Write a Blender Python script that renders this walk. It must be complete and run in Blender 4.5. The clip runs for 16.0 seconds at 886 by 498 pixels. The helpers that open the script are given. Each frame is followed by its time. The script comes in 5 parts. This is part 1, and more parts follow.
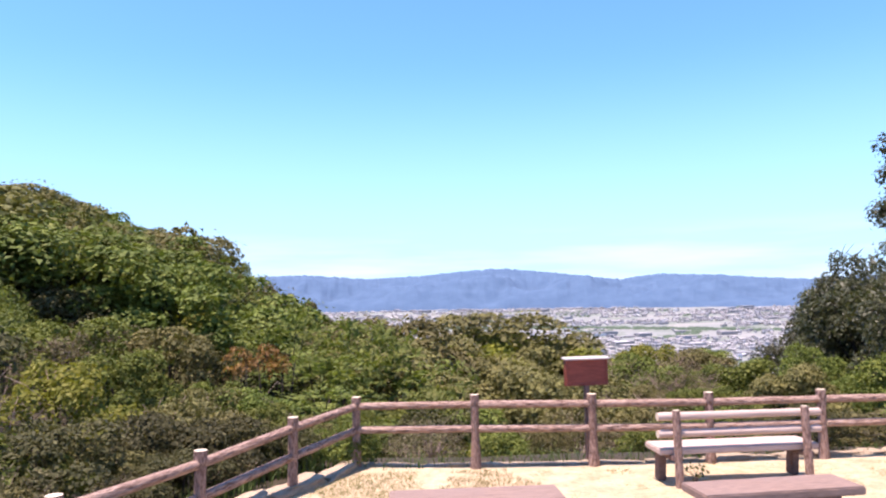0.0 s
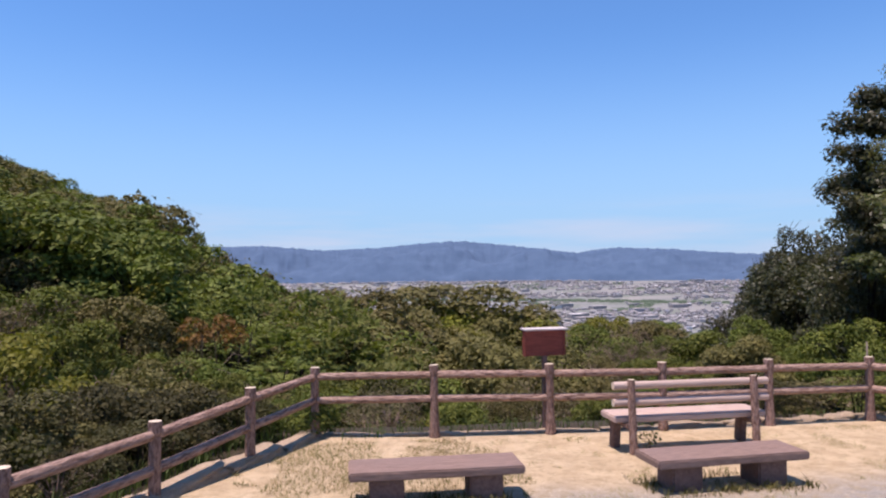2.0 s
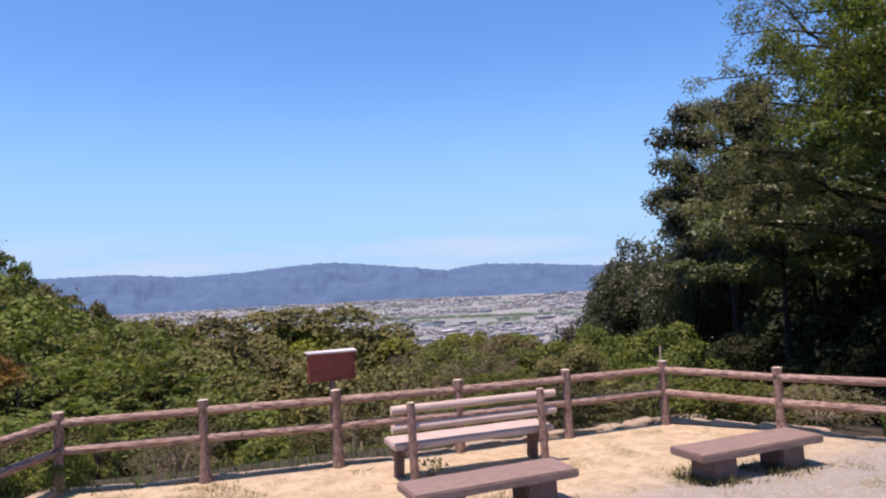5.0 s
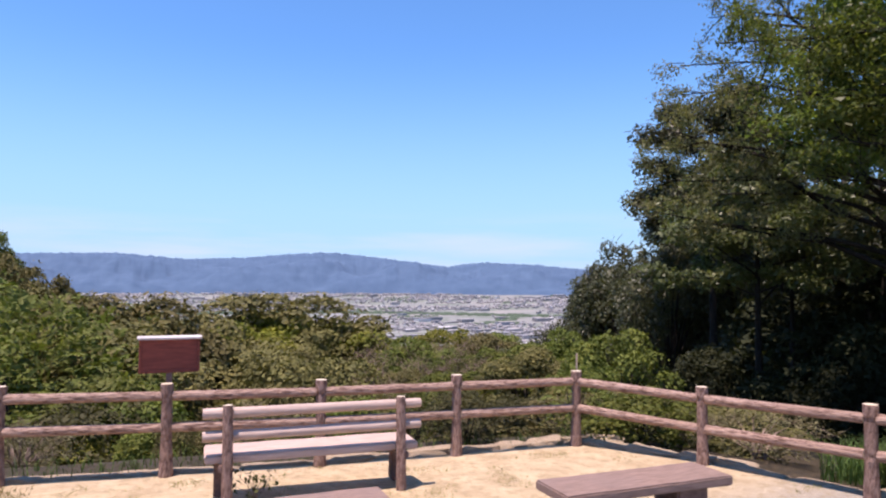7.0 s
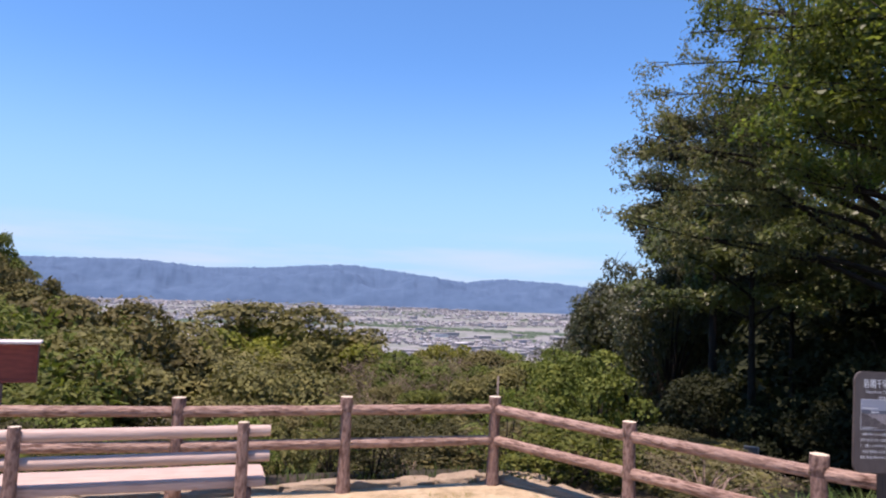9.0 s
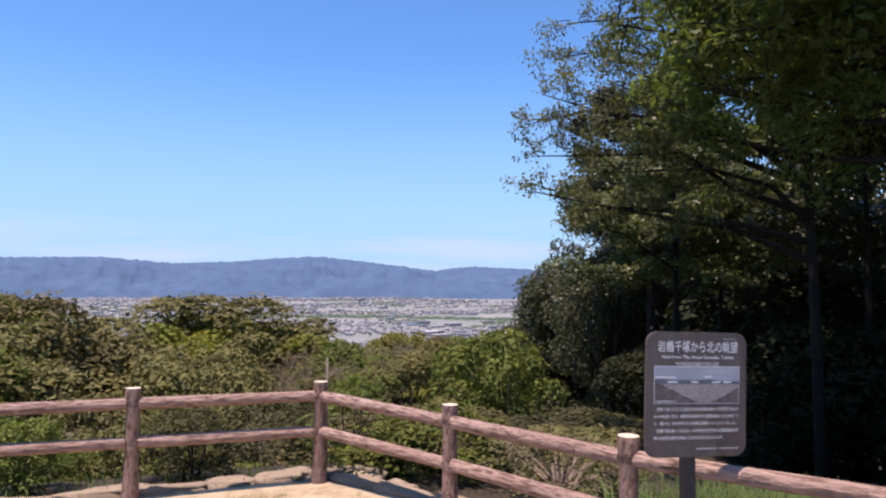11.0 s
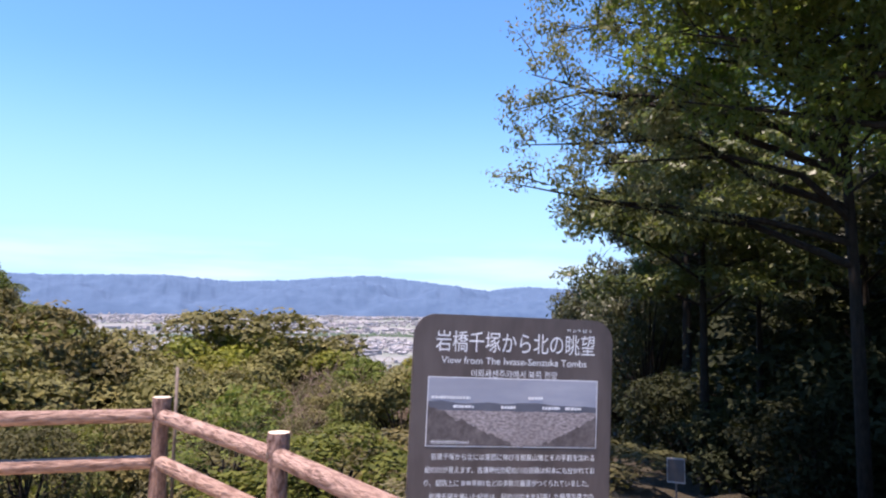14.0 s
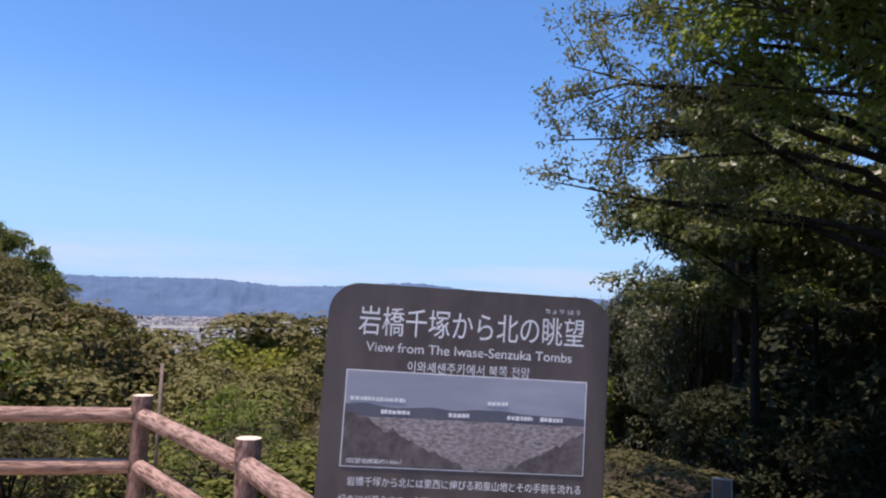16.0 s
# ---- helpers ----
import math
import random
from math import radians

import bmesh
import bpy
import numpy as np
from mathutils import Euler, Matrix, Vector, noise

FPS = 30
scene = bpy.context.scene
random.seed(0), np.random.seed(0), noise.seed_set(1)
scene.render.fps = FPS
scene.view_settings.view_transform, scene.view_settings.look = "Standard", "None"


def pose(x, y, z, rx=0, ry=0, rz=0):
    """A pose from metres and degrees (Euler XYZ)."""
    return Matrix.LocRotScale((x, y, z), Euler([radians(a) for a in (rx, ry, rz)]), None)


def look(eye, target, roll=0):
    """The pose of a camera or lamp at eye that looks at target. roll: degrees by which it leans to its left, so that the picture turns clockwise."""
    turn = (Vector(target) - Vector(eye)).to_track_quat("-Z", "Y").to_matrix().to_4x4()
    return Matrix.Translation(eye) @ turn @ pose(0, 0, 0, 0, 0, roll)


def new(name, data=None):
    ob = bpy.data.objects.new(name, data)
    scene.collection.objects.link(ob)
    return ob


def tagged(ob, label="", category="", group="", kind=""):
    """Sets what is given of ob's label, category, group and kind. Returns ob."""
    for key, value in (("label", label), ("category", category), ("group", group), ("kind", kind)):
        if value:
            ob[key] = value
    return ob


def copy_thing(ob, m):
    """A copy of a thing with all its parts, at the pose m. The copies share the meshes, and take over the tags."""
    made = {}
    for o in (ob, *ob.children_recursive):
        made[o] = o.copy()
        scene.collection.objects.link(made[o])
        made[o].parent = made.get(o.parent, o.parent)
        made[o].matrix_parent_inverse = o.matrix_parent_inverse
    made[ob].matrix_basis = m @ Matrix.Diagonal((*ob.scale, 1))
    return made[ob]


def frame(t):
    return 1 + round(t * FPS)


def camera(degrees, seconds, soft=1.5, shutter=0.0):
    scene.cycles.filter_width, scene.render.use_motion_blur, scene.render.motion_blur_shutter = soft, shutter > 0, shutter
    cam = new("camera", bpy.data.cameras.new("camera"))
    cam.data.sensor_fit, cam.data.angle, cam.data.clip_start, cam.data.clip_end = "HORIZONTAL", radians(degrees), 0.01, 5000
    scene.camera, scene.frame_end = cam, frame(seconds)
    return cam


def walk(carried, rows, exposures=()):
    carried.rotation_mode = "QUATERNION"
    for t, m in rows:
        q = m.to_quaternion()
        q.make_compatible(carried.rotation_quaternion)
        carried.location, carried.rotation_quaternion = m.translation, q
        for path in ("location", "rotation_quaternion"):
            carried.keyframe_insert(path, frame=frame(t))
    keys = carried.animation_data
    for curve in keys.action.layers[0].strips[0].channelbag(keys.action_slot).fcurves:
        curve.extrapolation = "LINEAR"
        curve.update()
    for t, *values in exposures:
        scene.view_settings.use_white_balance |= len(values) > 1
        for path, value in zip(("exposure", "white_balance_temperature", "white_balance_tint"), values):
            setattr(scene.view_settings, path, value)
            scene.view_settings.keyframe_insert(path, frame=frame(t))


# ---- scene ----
cam = camera(65.4, 16.0, 2.2)
PATH = [
    (0, (0.232, 0.279, 2.192), (0.526, 2.252, 2.332), -1.0),
    (0.5, (0.213, 0.297, 2.193), (0.562, 2.263, 2.304), 0.3),
    (1, (0.199, 0.319, 2.18), (0.593, 2.278, 2.261), -0.1),
    (1.5, (0.214, 0.328, 2.176), (0.639, 2.281, 2.238), -0.3),
    (2, (0.215, 0.328, 2.173), (0.626, 2.284, 2.231), -0.6),
    (2.5, (0.22, 0.32, 2.173), (0.626, 2.278, 2.232), -0.7),
    (3, (0.228, 0.33, 2.173), (0.661, 2.282, 2.227), -0.6),
    (3.5, (0.378, 0.354, 2.149), (0.882, 2.288, 2.21), -3.0),
    (4, (0.72, 0.404, 2.137), (1.32, 2.31, 2.215), -1.7),
    (4.5, (1.044, 0.561, 2.104), (1.784, 2.418, 2.169), -2.3),
    (5, (1.491, 0.719, 2.102), (2.259, 2.562, 2.206), -2.9),
    (7.5, (3.661, 1.664, 1.934), (4.421, 3.512, 2.027), 0.8),
    (8, (4.003, 1.812, 1.945), (4.744, 3.666, 2.064), 0.8),
    (8.5, (4.485, 1.895, 1.9), (5.142, 3.778, 2.053), 2.8),
    (9, (4.866, 2.074, 1.894), (5.575, 3.939, 2.031), 2.1),
    (11.5, (6.855, 2.544, 1.703), (7.658, 4.373, 1.797), 0.6),
    (12, (7.179, 2.727, 1.665), (8.034, 4.534, 1.716), 1.5),
    (12.5, (7.418, 2.903, 1.651), (8.311, 4.692, 1.703), -0.5),
    (13, (7.724, 3.019, 1.627), (8.535, 4.845, 1.715), 0.3),
    (13.5, (7.934, 3.223, 1.589), (8.688, 5.073, 1.686), -0.0),
    (14, (8.178, 3.341, 1.558), (8.826, 5.226, 1.72), 0.9),
    (14.5, (8.287, 3.528, 1.524), (8.883, 5.427, 1.717), 1.8),
    (15, (8.407, 3.652, 1.517), (8.972, 5.557, 1.749), 0.8),
    (15.5, (8.526, 3.709, 1.505), (9.041, 5.624, 1.763), 1.4),
    (16, (8.568, 3.765, 1.484), (9.088, 5.687, 1.666), 2.0),
]
EXPOSURE = [(0, 1.13, 6500, 26), (0.5, 0.82, 6500, 26), (1, 0.5, 6500, 26), (1.5, 0.3, 6500, 26), (4, 0.35, 6500, 26), (5, 0.42, 6500, 26), (7.5, 0.6, 6500, 26), (9, 0.52, 6500, 26), (12, 0.5, 6500, 26), (13, 0.78, 6500, 26), (14, 0.97, 6500, 26), (14.5, 0.93, 6500, 26), (15, 0.75, 6500, 26), (16, 0.45, 6500, 26)]
walk(cam, [(t, look(eye, target, roll)) for t, eye, target, roll in PATH], EXPOSURE)

# ---------------------------------------------------------------- light
SUN_AZ, SUN_EL = 254.0, 77.0
world = bpy.data.worlds.new("sky")
scene.world = world
world.use_nodes = True
wn, wl = world.node_tree.nodes, world.node_tree.links
sky = wn.new("ShaderNodeTexSky")
sky.sky_type, sky.sun_disc = "NISHITA", False
sky.sun_elevation, sky.sun_rotation = radians(SUN_EL), radians(SUN_AZ)
sky.air_density, sky.dust_density, sky.ozone_density, sky.altitude = 1.0, 0.2, 2.0, 140
# a deeper blue overhead, pale summer haze and thin cirrus low over the horizon
deep = wn.new("ShaderNodeMix")
deep.data_type, deep.blend_type = "RGBA", "MULTIPLY"
deep.inputs[0].default_value, deep.inputs[7].default_value = 1.0, (0.64, 1.075, 1.37, 1)
wl.new(sky.outputs[0], deep.inputs[6])
way_in = wn.new("ShaderNodeTexCoord")
updown = wn.new("ShaderNodeSeparateXYZ")
wl.new(way_in.outputs["Generated"], updown.inputs[0])
low_band = wn.new("ShaderNodeMapRange")
low_band.interpolation_type = "SMOOTHSTEP"
for key, v in (("From Min", -0.02), ("From Max", 0.34), ("To Min", 0.9), ("To Max", 0.0)):
    low_band.inputs[key].default_value = v
wl.new(updown.outputs["Z"], low_band.inputs["Value"])
stretch = wn.new("ShaderNodeMapping")
stretch.inputs["Scale"].default_value = (1.6, 1.6, 16.0)
wl.new(way_in.outputs["Generated"], stretch.inputs["Vector"])
wisps = wn.new("ShaderNodeTexNoise")
wisps.inputs["Scale"].default_value, wisps.inputs["Detail"].default_value = 2.2, 5.0
wl.new(stretch.outputs[0], wisps.inputs["Vector"])
wisp_band = wn.new("ShaderNodeMapRange")
for key, v in (("From Min", 0.42), ("From Max", 0.7), ("To Min", 0.0), ("To Max", 0.55)):
    wisp_band.inputs[key].default_value = v
wl.new(wisps.outputs["Fac"], wisp_band.inputs["Value"])
near_low = wn.new("ShaderNodeMapRange")
near_low.interpolation_type = "SMOOTHSTEP"
for key, v in (("From Min", 0.05), ("From Max", 0.11), ("To Min", 1.0), ("To Max", 0.0)):
    near_low.inputs[key].default_value = v
wl.new(updown.outputs["Z"], near_low.inputs["Value"])
wisp = wn.new("ShaderNodeMath")
wisp.operation = "MULTIPLY"
wl.new(wisp_band.outputs[0], wisp.inputs[0])
wl.new(near_low.outputs[0], wisp.inputs[1])
haze = wn.new("ShaderNodeMix")
haze.data_type = "RGBA"
haze.inputs[7].default_value = (2.75, 4.6, 6.4, 1)
wl.new(low_band.outputs[0], haze.inputs[0])
wl.new(deep.outputs[2], haze.inputs[6])
hazed = wn.new("ShaderNodeMix")
hazed.data_type = "RGBA"
hazed.inputs[7].default_value = (4.9, 5.5, 6.3, 1)
wl.new(wisp.outputs[0], hazed.inputs[0])
wl.new(haze.outputs[2], hazed.inputs[6])
wl.new(hazed.outputs[2], wn["Background"].inputs[0])
wn["Background"].inputs[1].default_value = 0.105
sun_data = bpy.data.lights.new("sun", "SUN")
sun_data.energy, sun_data.angle, sun_data.color = 5.0, radians(0.55), (1.0, 0.90, 0.77)
sun = new("sun", sun_data)
sun_way = Vector((math.sin(radians(SUN_AZ)) * math.cos(radians(SUN_EL)), math.cos(radians(SUN_AZ)) * math.cos(radians(SUN_EL)), math.sin(radians(SUN_EL))))
sun.matrix_world = look(sun_way * 50, (0, 0, 0))


# ---------------------------------------------------------------- materials
def material(name, rough=0.8, metal=0.0):
    m = bpy.data.materials.new(name)
    m.use_nodes = True
    b = m.node_tree.nodes["Principled BSDF"]
    b.inputs["Roughness"].default_value, b.inputs["Metallic"].default_value = rough, metal
    b.inputs["Specular IOR Level"].default_value = 0.3
    return m, m.node_tree.nodes, m.node_tree.links, b


def ramp(n, stops, kind="LINEAR"):
    r = n.new("ShaderNodeValToRGB")
    r.color_ramp.interpolation = kind
    e = r.color_ramp.elements
    while len(e) < len(stops):
        e.new(0.5)
    for i, (p, c) in enumerate(stops):
        e[i].position, e[i].color = p, (*c, 1)
    return r


def noise_at(n, l, scale, detail=4.0, stretch=(1, 1, 1), coord="Object", rough=0.55, offset=None):
    tc, mp, t = n.new("ShaderNodeTexCoord"), n.new("ShaderNodeMapping"), n.new("ShaderNodeTexNoise")
    mp.inputs["Scale"].default_value = stretch
    l.new(tc.outputs[coord], mp.inputs["Vector"])
    if offset:
        l.new(offset, mp.inputs["Location"])
    l.new(mp.outputs[0], t.inputs["Vector"])
    t.inputs["Scale"].default_value, t.inputs["Detail"].default_value, t.inputs["Roughness"].default_value = scale, detail, rough
    return t.outputs["Fac"]


def mixed(n, l, fac, a, b, kind="MIX"):
    m = n.new("ShaderNodeMix")
    m.data_type, m.blend_type = "RGBA", kind
    for key, v in ((0, fac), (6, a), (7, b)):
        if isinstance(v, (int, float)):
            m.inputs[key].default_value = v
        elif isinstance(v, tuple):
            m.inputs[key].default_value = (*v, 1)
        else:
            l.new(v, m.inputs[key])
    return m.outputs[2]


def bumped(n, l, b, height, strength, dist):
    u = n.new("ShaderNodeBump")
    u.inputs["Strength"].default_value, u.inputs["Distance"].default_value = strength, dist
    l.new(height, u.inputs["Height"])
    l.new(u.outputs[0], b.inputs["Normal"])


def two_scale(name, dark, light, fine=60.0, coarse=3.0, rough=0.85, bump=0.4, dist=0.004, stretch=(1, 1, 1), wear=None, coord="Object", edge=(0.3, 0.7)):
    m, n, l, b = material(name, rough)
    off = n.new("ShaderNodeObjectInfo").outputs["Random"]
    f = noise_at(n, l, fine, 5, stretch, coord, 0.6, off)
    c = noise_at(n, l, coarse, 3, (1, 1, 1), coord, 0.5, off)
    r = ramp(n, [(edge[0], dark), (edge[1], light)])
    l.new(f, r.inputs[0])
    wr = ramp(n, [(0.35, (0, 0, 0)), (0.7, (1, 1, 1))])
    l.new(c, wr.inputs[0])
    w = wear or tuple(0.72 * v for v in dark)
    half = n.new("ShaderNodeMath")
    half.operation = "MULTIPLY"
    half.inputs[1].default_value = 0.55
    l.new(wr.outputs[0], half.inputs[0])
    l.new(mixed(n, l, half.outputs[0], r.outputs[0], w), b.inputs["Base Color"])
    if bump:
        bumped(n, l, b, f, bump, dist)
    return m


LOG_RAIL = two_scale("log_bark_rail", (0.13, 0.07, 0.052), (0.44, 0.295, 0.235), 26, 2.2, 0.85, 1.0, 0.04, (0.5, 1.5, 1.5), (0.30, 0.185, 0.14), edge=(0.37, 0.56))
LOG_POST = two_scale("log_bark_post", (0.13, 0.07, 0.055), (0.38, 0.25, 0.2), 26, 3.0, 0.85, 1.0, 0.035, (1.6, 1.6, 0.55), (0.22, 0.13, 0.1), edge=(0.37, 0.58))
LOG_END = two_scale("log_end", (0.55, 0.43, 0.31), (0.78, 0.66, 0.52), 45, 8, 0.8, 0.3, 0.003)
PLANK = two_scale("bench_plank", (0.15, 0.095, 0.075), (0.30, 0.20, 0.16), 30, 2.0, 0.75, 0.5, 0.006, (0.25, 2, 2), (0.215, 0.15, 0.13))
PLANK_PALE = two_scale("bench_log_pale", (0.36, 0.25, 0.205), (0.58, 0.44, 0.375), 26, 2.0, 0.7, 0.4, 0.005, (0.2, 2, 2), (0.42, 0.31, 0.265))
LEG = two_scale("bench_leg", (0.13, 0.08, 0.07), (0.24, 0.155, 0.13), 35, 4.0, 0.85, 0.4, 0.005)
BOX_WOOD = two_scale("notice_box_wood", (0.16, 0.035, 0.025), (0.30, 0.075, 0.05), 22, 4.0, 0.6, 0.25, 0.003, (0.3, 1, 2.5))
BOX_ROOF = two_scale("notice_box_roof", (0.52, 0.45, 0.42), (0.68, 0.62, 0.58), 20, 4.0, 0.6, 0.1, 0.002)
STONE = two_scale("kerb_stone", (0.33, 0.245, 0.165), (0.62, 0.47, 0.33), 22, 4.0, 0.9, 1.0, 0.02, wear=(0.30, 0.23, 0.16))
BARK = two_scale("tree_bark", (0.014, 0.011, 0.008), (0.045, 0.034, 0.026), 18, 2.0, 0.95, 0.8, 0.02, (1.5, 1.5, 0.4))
TWIG = two_scale("dry_twig", (0.16, 0.11, 0.085), (0.34, 0.25, 0.2), 18, 2.0, 0.9, 0.2, 0.01)
POLE = two_scale("grey_pole", (0.13, 0.10, 0.08), (0.25, 0.20, 0.165), 30, 4.0, 0.7, 0.2, 0.002)


def leaf_material(name, cols, trans=0.3, rough=0.55, gloss=0.12):
    m, n, l, b = material(name, rough)
    b.inputs["Specular IOR Level"].default_value = gloss
    g = n.new("ShaderNodeNewGeometry").outputs["Random Per Island"]
    o = n.new("ShaderNodeObjectInfo").outputs["Random"]
    c = noise_at(n, l, 0.9, 2, (1, 1, 1), "Object", 0.5, o)
    add = n.new("ShaderNodeMath")
    add.operation = "MULTIPLY_ADD"
    add.inputs[1].default_value = 0.55
    l.new(g, add.inputs[0])
    sub = n.new("ShaderNodeMath")
    sub.operation = "MULTIPLY_ADD"
    sub.inputs[1].default_value, sub.inputs[2].default_value = 1.1, -0.33
    l.new(c, sub.inputs[0])
    l.new(sub.outputs[0], add.inputs[2])
    r = ramp(n, [(i / (len(cols) - 1), k) for i, k in enumerate(cols)])
    l.new(add.outputs[0], r.inputs[0])
    tint = n.new("ShaderNodeHueSaturation")
    for key, lo, hi in (("Hue", 0.485, 0.515), ("Value", 0.8, 1.2)):
        mr = n.new("ShaderNodeMapRange")
        mr.inputs["To Min"].default_value, mr.inputs["To Max"].default_value = lo, hi
        l.new(o, mr.inputs["Value"])
        l.new(mr.outputs[0], tint.inputs[key])
    l.new(r.outputs[0], tint.inputs["Color"])
    l.new(tint.outputs[0], b.inputs["Base Color"])
    t = n.new("ShaderNodeBsdfTranslucent")
    l.new(mixed(n, l, 1.0, tint.outputs[0], (0.92, 1.0, 0.5), "MULTIPLY"), t.inputs["Color"])
    mx = n.new("ShaderNodeMixShader")
    mx.inputs[0].default_value = trans
    l.new(b.outputs[0], mx.inputs[1])
    l.new(t.outputs[0], mx.inputs[2])
    l.new(mx.outputs[0], n["Material Output"].inputs["Surface"])
    return m


LEAF_GREEN = leaf_material("leaf_green", [(0.044, 0.058, 0.013), (0.085, 0.105, 0.021), (0.142, 0.160, 0.033), (0.215, 0.218, 0.054)], 0.25, 0.6)
LEAF_OLIVE = leaf_material("leaf_olive", [(0.062, 0.058, 0.022), (0.110, 0.101, 0.036), (0.165, 0.146, 0.052), (0.240, 0.202, 0.072)], 0.2, 0.6)
LEAF_LIME = leaf_material("leaf_lime", [(0.085, 0.095, 0.018), (0.15, 0.158, 0.027), (0.225, 0.215, 0.038), (0.28, 0.25, 0.05)], 0.35)
# near-black leaf copy: the wood's deep shade is put into the colour
LEAF_WOOD_SHADE = leaf_material("leaf_wood_shade", [(0.013, 0.016, 0.008), (0.024, 0.028, 0.013), (0.039, 0.043, 0.019), (0.060, 0.060, 0.028)], 0.3, 0.7)
# leaf copy with the slope's shadow mixed into its colour
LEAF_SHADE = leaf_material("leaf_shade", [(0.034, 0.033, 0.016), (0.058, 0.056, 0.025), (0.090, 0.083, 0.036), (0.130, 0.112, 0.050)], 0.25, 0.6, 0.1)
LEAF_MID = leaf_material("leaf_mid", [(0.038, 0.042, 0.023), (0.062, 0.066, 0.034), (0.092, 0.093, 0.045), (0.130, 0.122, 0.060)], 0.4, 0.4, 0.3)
LEAF_TREE = leaf_material("leaf_tree", [(0.055, 0.067, 0.028), (0.098, 0.112, 0.043), (0.150, 0.160, 0.060), (0.215, 0.205, 0.088)], 0.45, 0.4, 0.3)
LEAF_SPRAY = leaf_material("leaf_spray", [(0.120, 0.128, 0.066), (0.175, 0.180, 0.082), (0.240, 0.235, 0.110), (0.330, 0.300, 0.160)], 0.45)
# brighter leaf copy: sunlight on the near crowns is put into the colour
LEAF_SUNNY = leaf_material("leaf_sunny", [(0.075, 0.105, 0.028), (0.120, 0.160, 0.040), (0.180, 0.215, 0.055), (0.250, 0.260, 0.080)], 0.6, 0.4, 0.3)
LEAF_BROWN = leaf_material("leaf_brown", [(0.085, 0.068, 0.037), (0.140, 0.115, 0.062), (0.180, 0.160, 0.084), (0.225, 0.205, 0.112)], 0.3)
LEAF_RED = leaf_material("leaf_red", [(0.12, 0.06, 0.028), (0.20, 0.10, 0.04), (0.27, 0.145, 0.05), (0.24, 0.18, 0.07)], 0.35)
LEAF_FERN = leaf_material("leaf_fern", [(0.068, 0.088, 0.022), (0.113, 0.140, 0.032), (0.172, 0.196, 0.048), (0.235, 0.242, 0.068)], 0.38, 0.55)
GRASS = leaf_material("grass_blade", [(0.042, 0.07, 0.02), (0.07, 0.11, 0.03), (0.11, 0.16, 0.045), (0.17, 0.21, 0.07)])
GRASS_DRY = leaf_material("dry_grass", [(0.16, 0.13, 0.05), (0.28, 0.23, 0.10), (0.22, 0.22, 0.08), (0.36, 0.30, 0.16)])


def sand_material():
    m, n, l, b = material("sandy_soil", 0.95)
    big = noise_at(n, l, 0.55, 3)
    mid = noise_at(n, l, 3.2, 4)
    fine = noise_at(n, l, 55, 5, rough=0.7)
    sand = ramp(n, [(0.3, (0.40, 0.292, 0.175)), (0.7, (0.56, 0.43, 0.275))])
    l.new(mid, sand.inputs[0])
    gravel = ramp(n, [(0.32, (0.19, 0.165, 0.14)), (0.68, (0.42, 0.38, 0.33))])
    l.new(fine, gravel.inputs[0])
    sep = n.new("ShaderNodeSeparateXYZ")
    tc = n.new("ShaderNodeTexCoord")
    l.new(tc.outputs["Object"], sep.inputs[0])
    line = n.new("ShaderNodeMath")
    line.operation = "MULTIPLY_ADD"
    line.inputs[1].default_value, line.inputs[2].default_value = -0.55, 3.55
    l.new(sep.outputs["Y"], line.inputs[0])
    ad = n.new("ShaderNodeMath")
    l.new(line.outputs[0], ad.inputs[0])
    l.new(big, ad.inputs[1])
    sm = n.new("ShaderNodeMapRange")
    sm.interpolation_type = "SMOOTHSTEP"
    sm.inputs["From Min"].default_value, sm.inputs["From Max"].default_value = 0.35, 1.0
    l.new(ad.outputs[0], sm.inputs["Value"])
    base = mixed(n, l, sm.outputs[0], sand.outputs[0], gravel.outputs[0])
    spots = ramp(n, [(0.50, (0, 0, 0)), (0.62, (1, 1, 1))])
    l.new(noise_at(n, l, 9.0, 6, rough=0.72), spots.inputs[0])
    part_way = n.new("ShaderNodeMath")
    part_way.operation = "MULTIPLY"
    part_way.inputs[1].default_value = 0.6
    l.new(spots.outputs[0], part_way.inputs[0])
    pale = ramp(n, [(0.56, (0, 0, 0)), (0.66, (0.75, 0.75, 0.75))])
    l.new(noise_at(n, l, 21.0, 5, rough=0.75), pale.inputs[0])
    worn = mixed(n, l, part_way.outputs[0], base, (0.27, 0.205, 0.11))
    l.new(mixed(n, l, pale.outputs[0], worn, (0.60, 0.48, 0.34)), b.inputs["Base Color"])
    both = n.new("ShaderNodeMath")
    l.new(fine, both.inputs[0])
    l.new(noise_at(n, l, 14, 4, rough=0.6), both.inputs[1])
    bumped(n, l, b, both.outputs[0], 0.8, 0.02)
    return m


SAND = sand_material()
# dry leaf litter, its colour darkened to hold the shade under the bushes
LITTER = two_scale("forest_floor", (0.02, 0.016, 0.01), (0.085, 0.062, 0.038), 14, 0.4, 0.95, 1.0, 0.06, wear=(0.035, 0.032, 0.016))


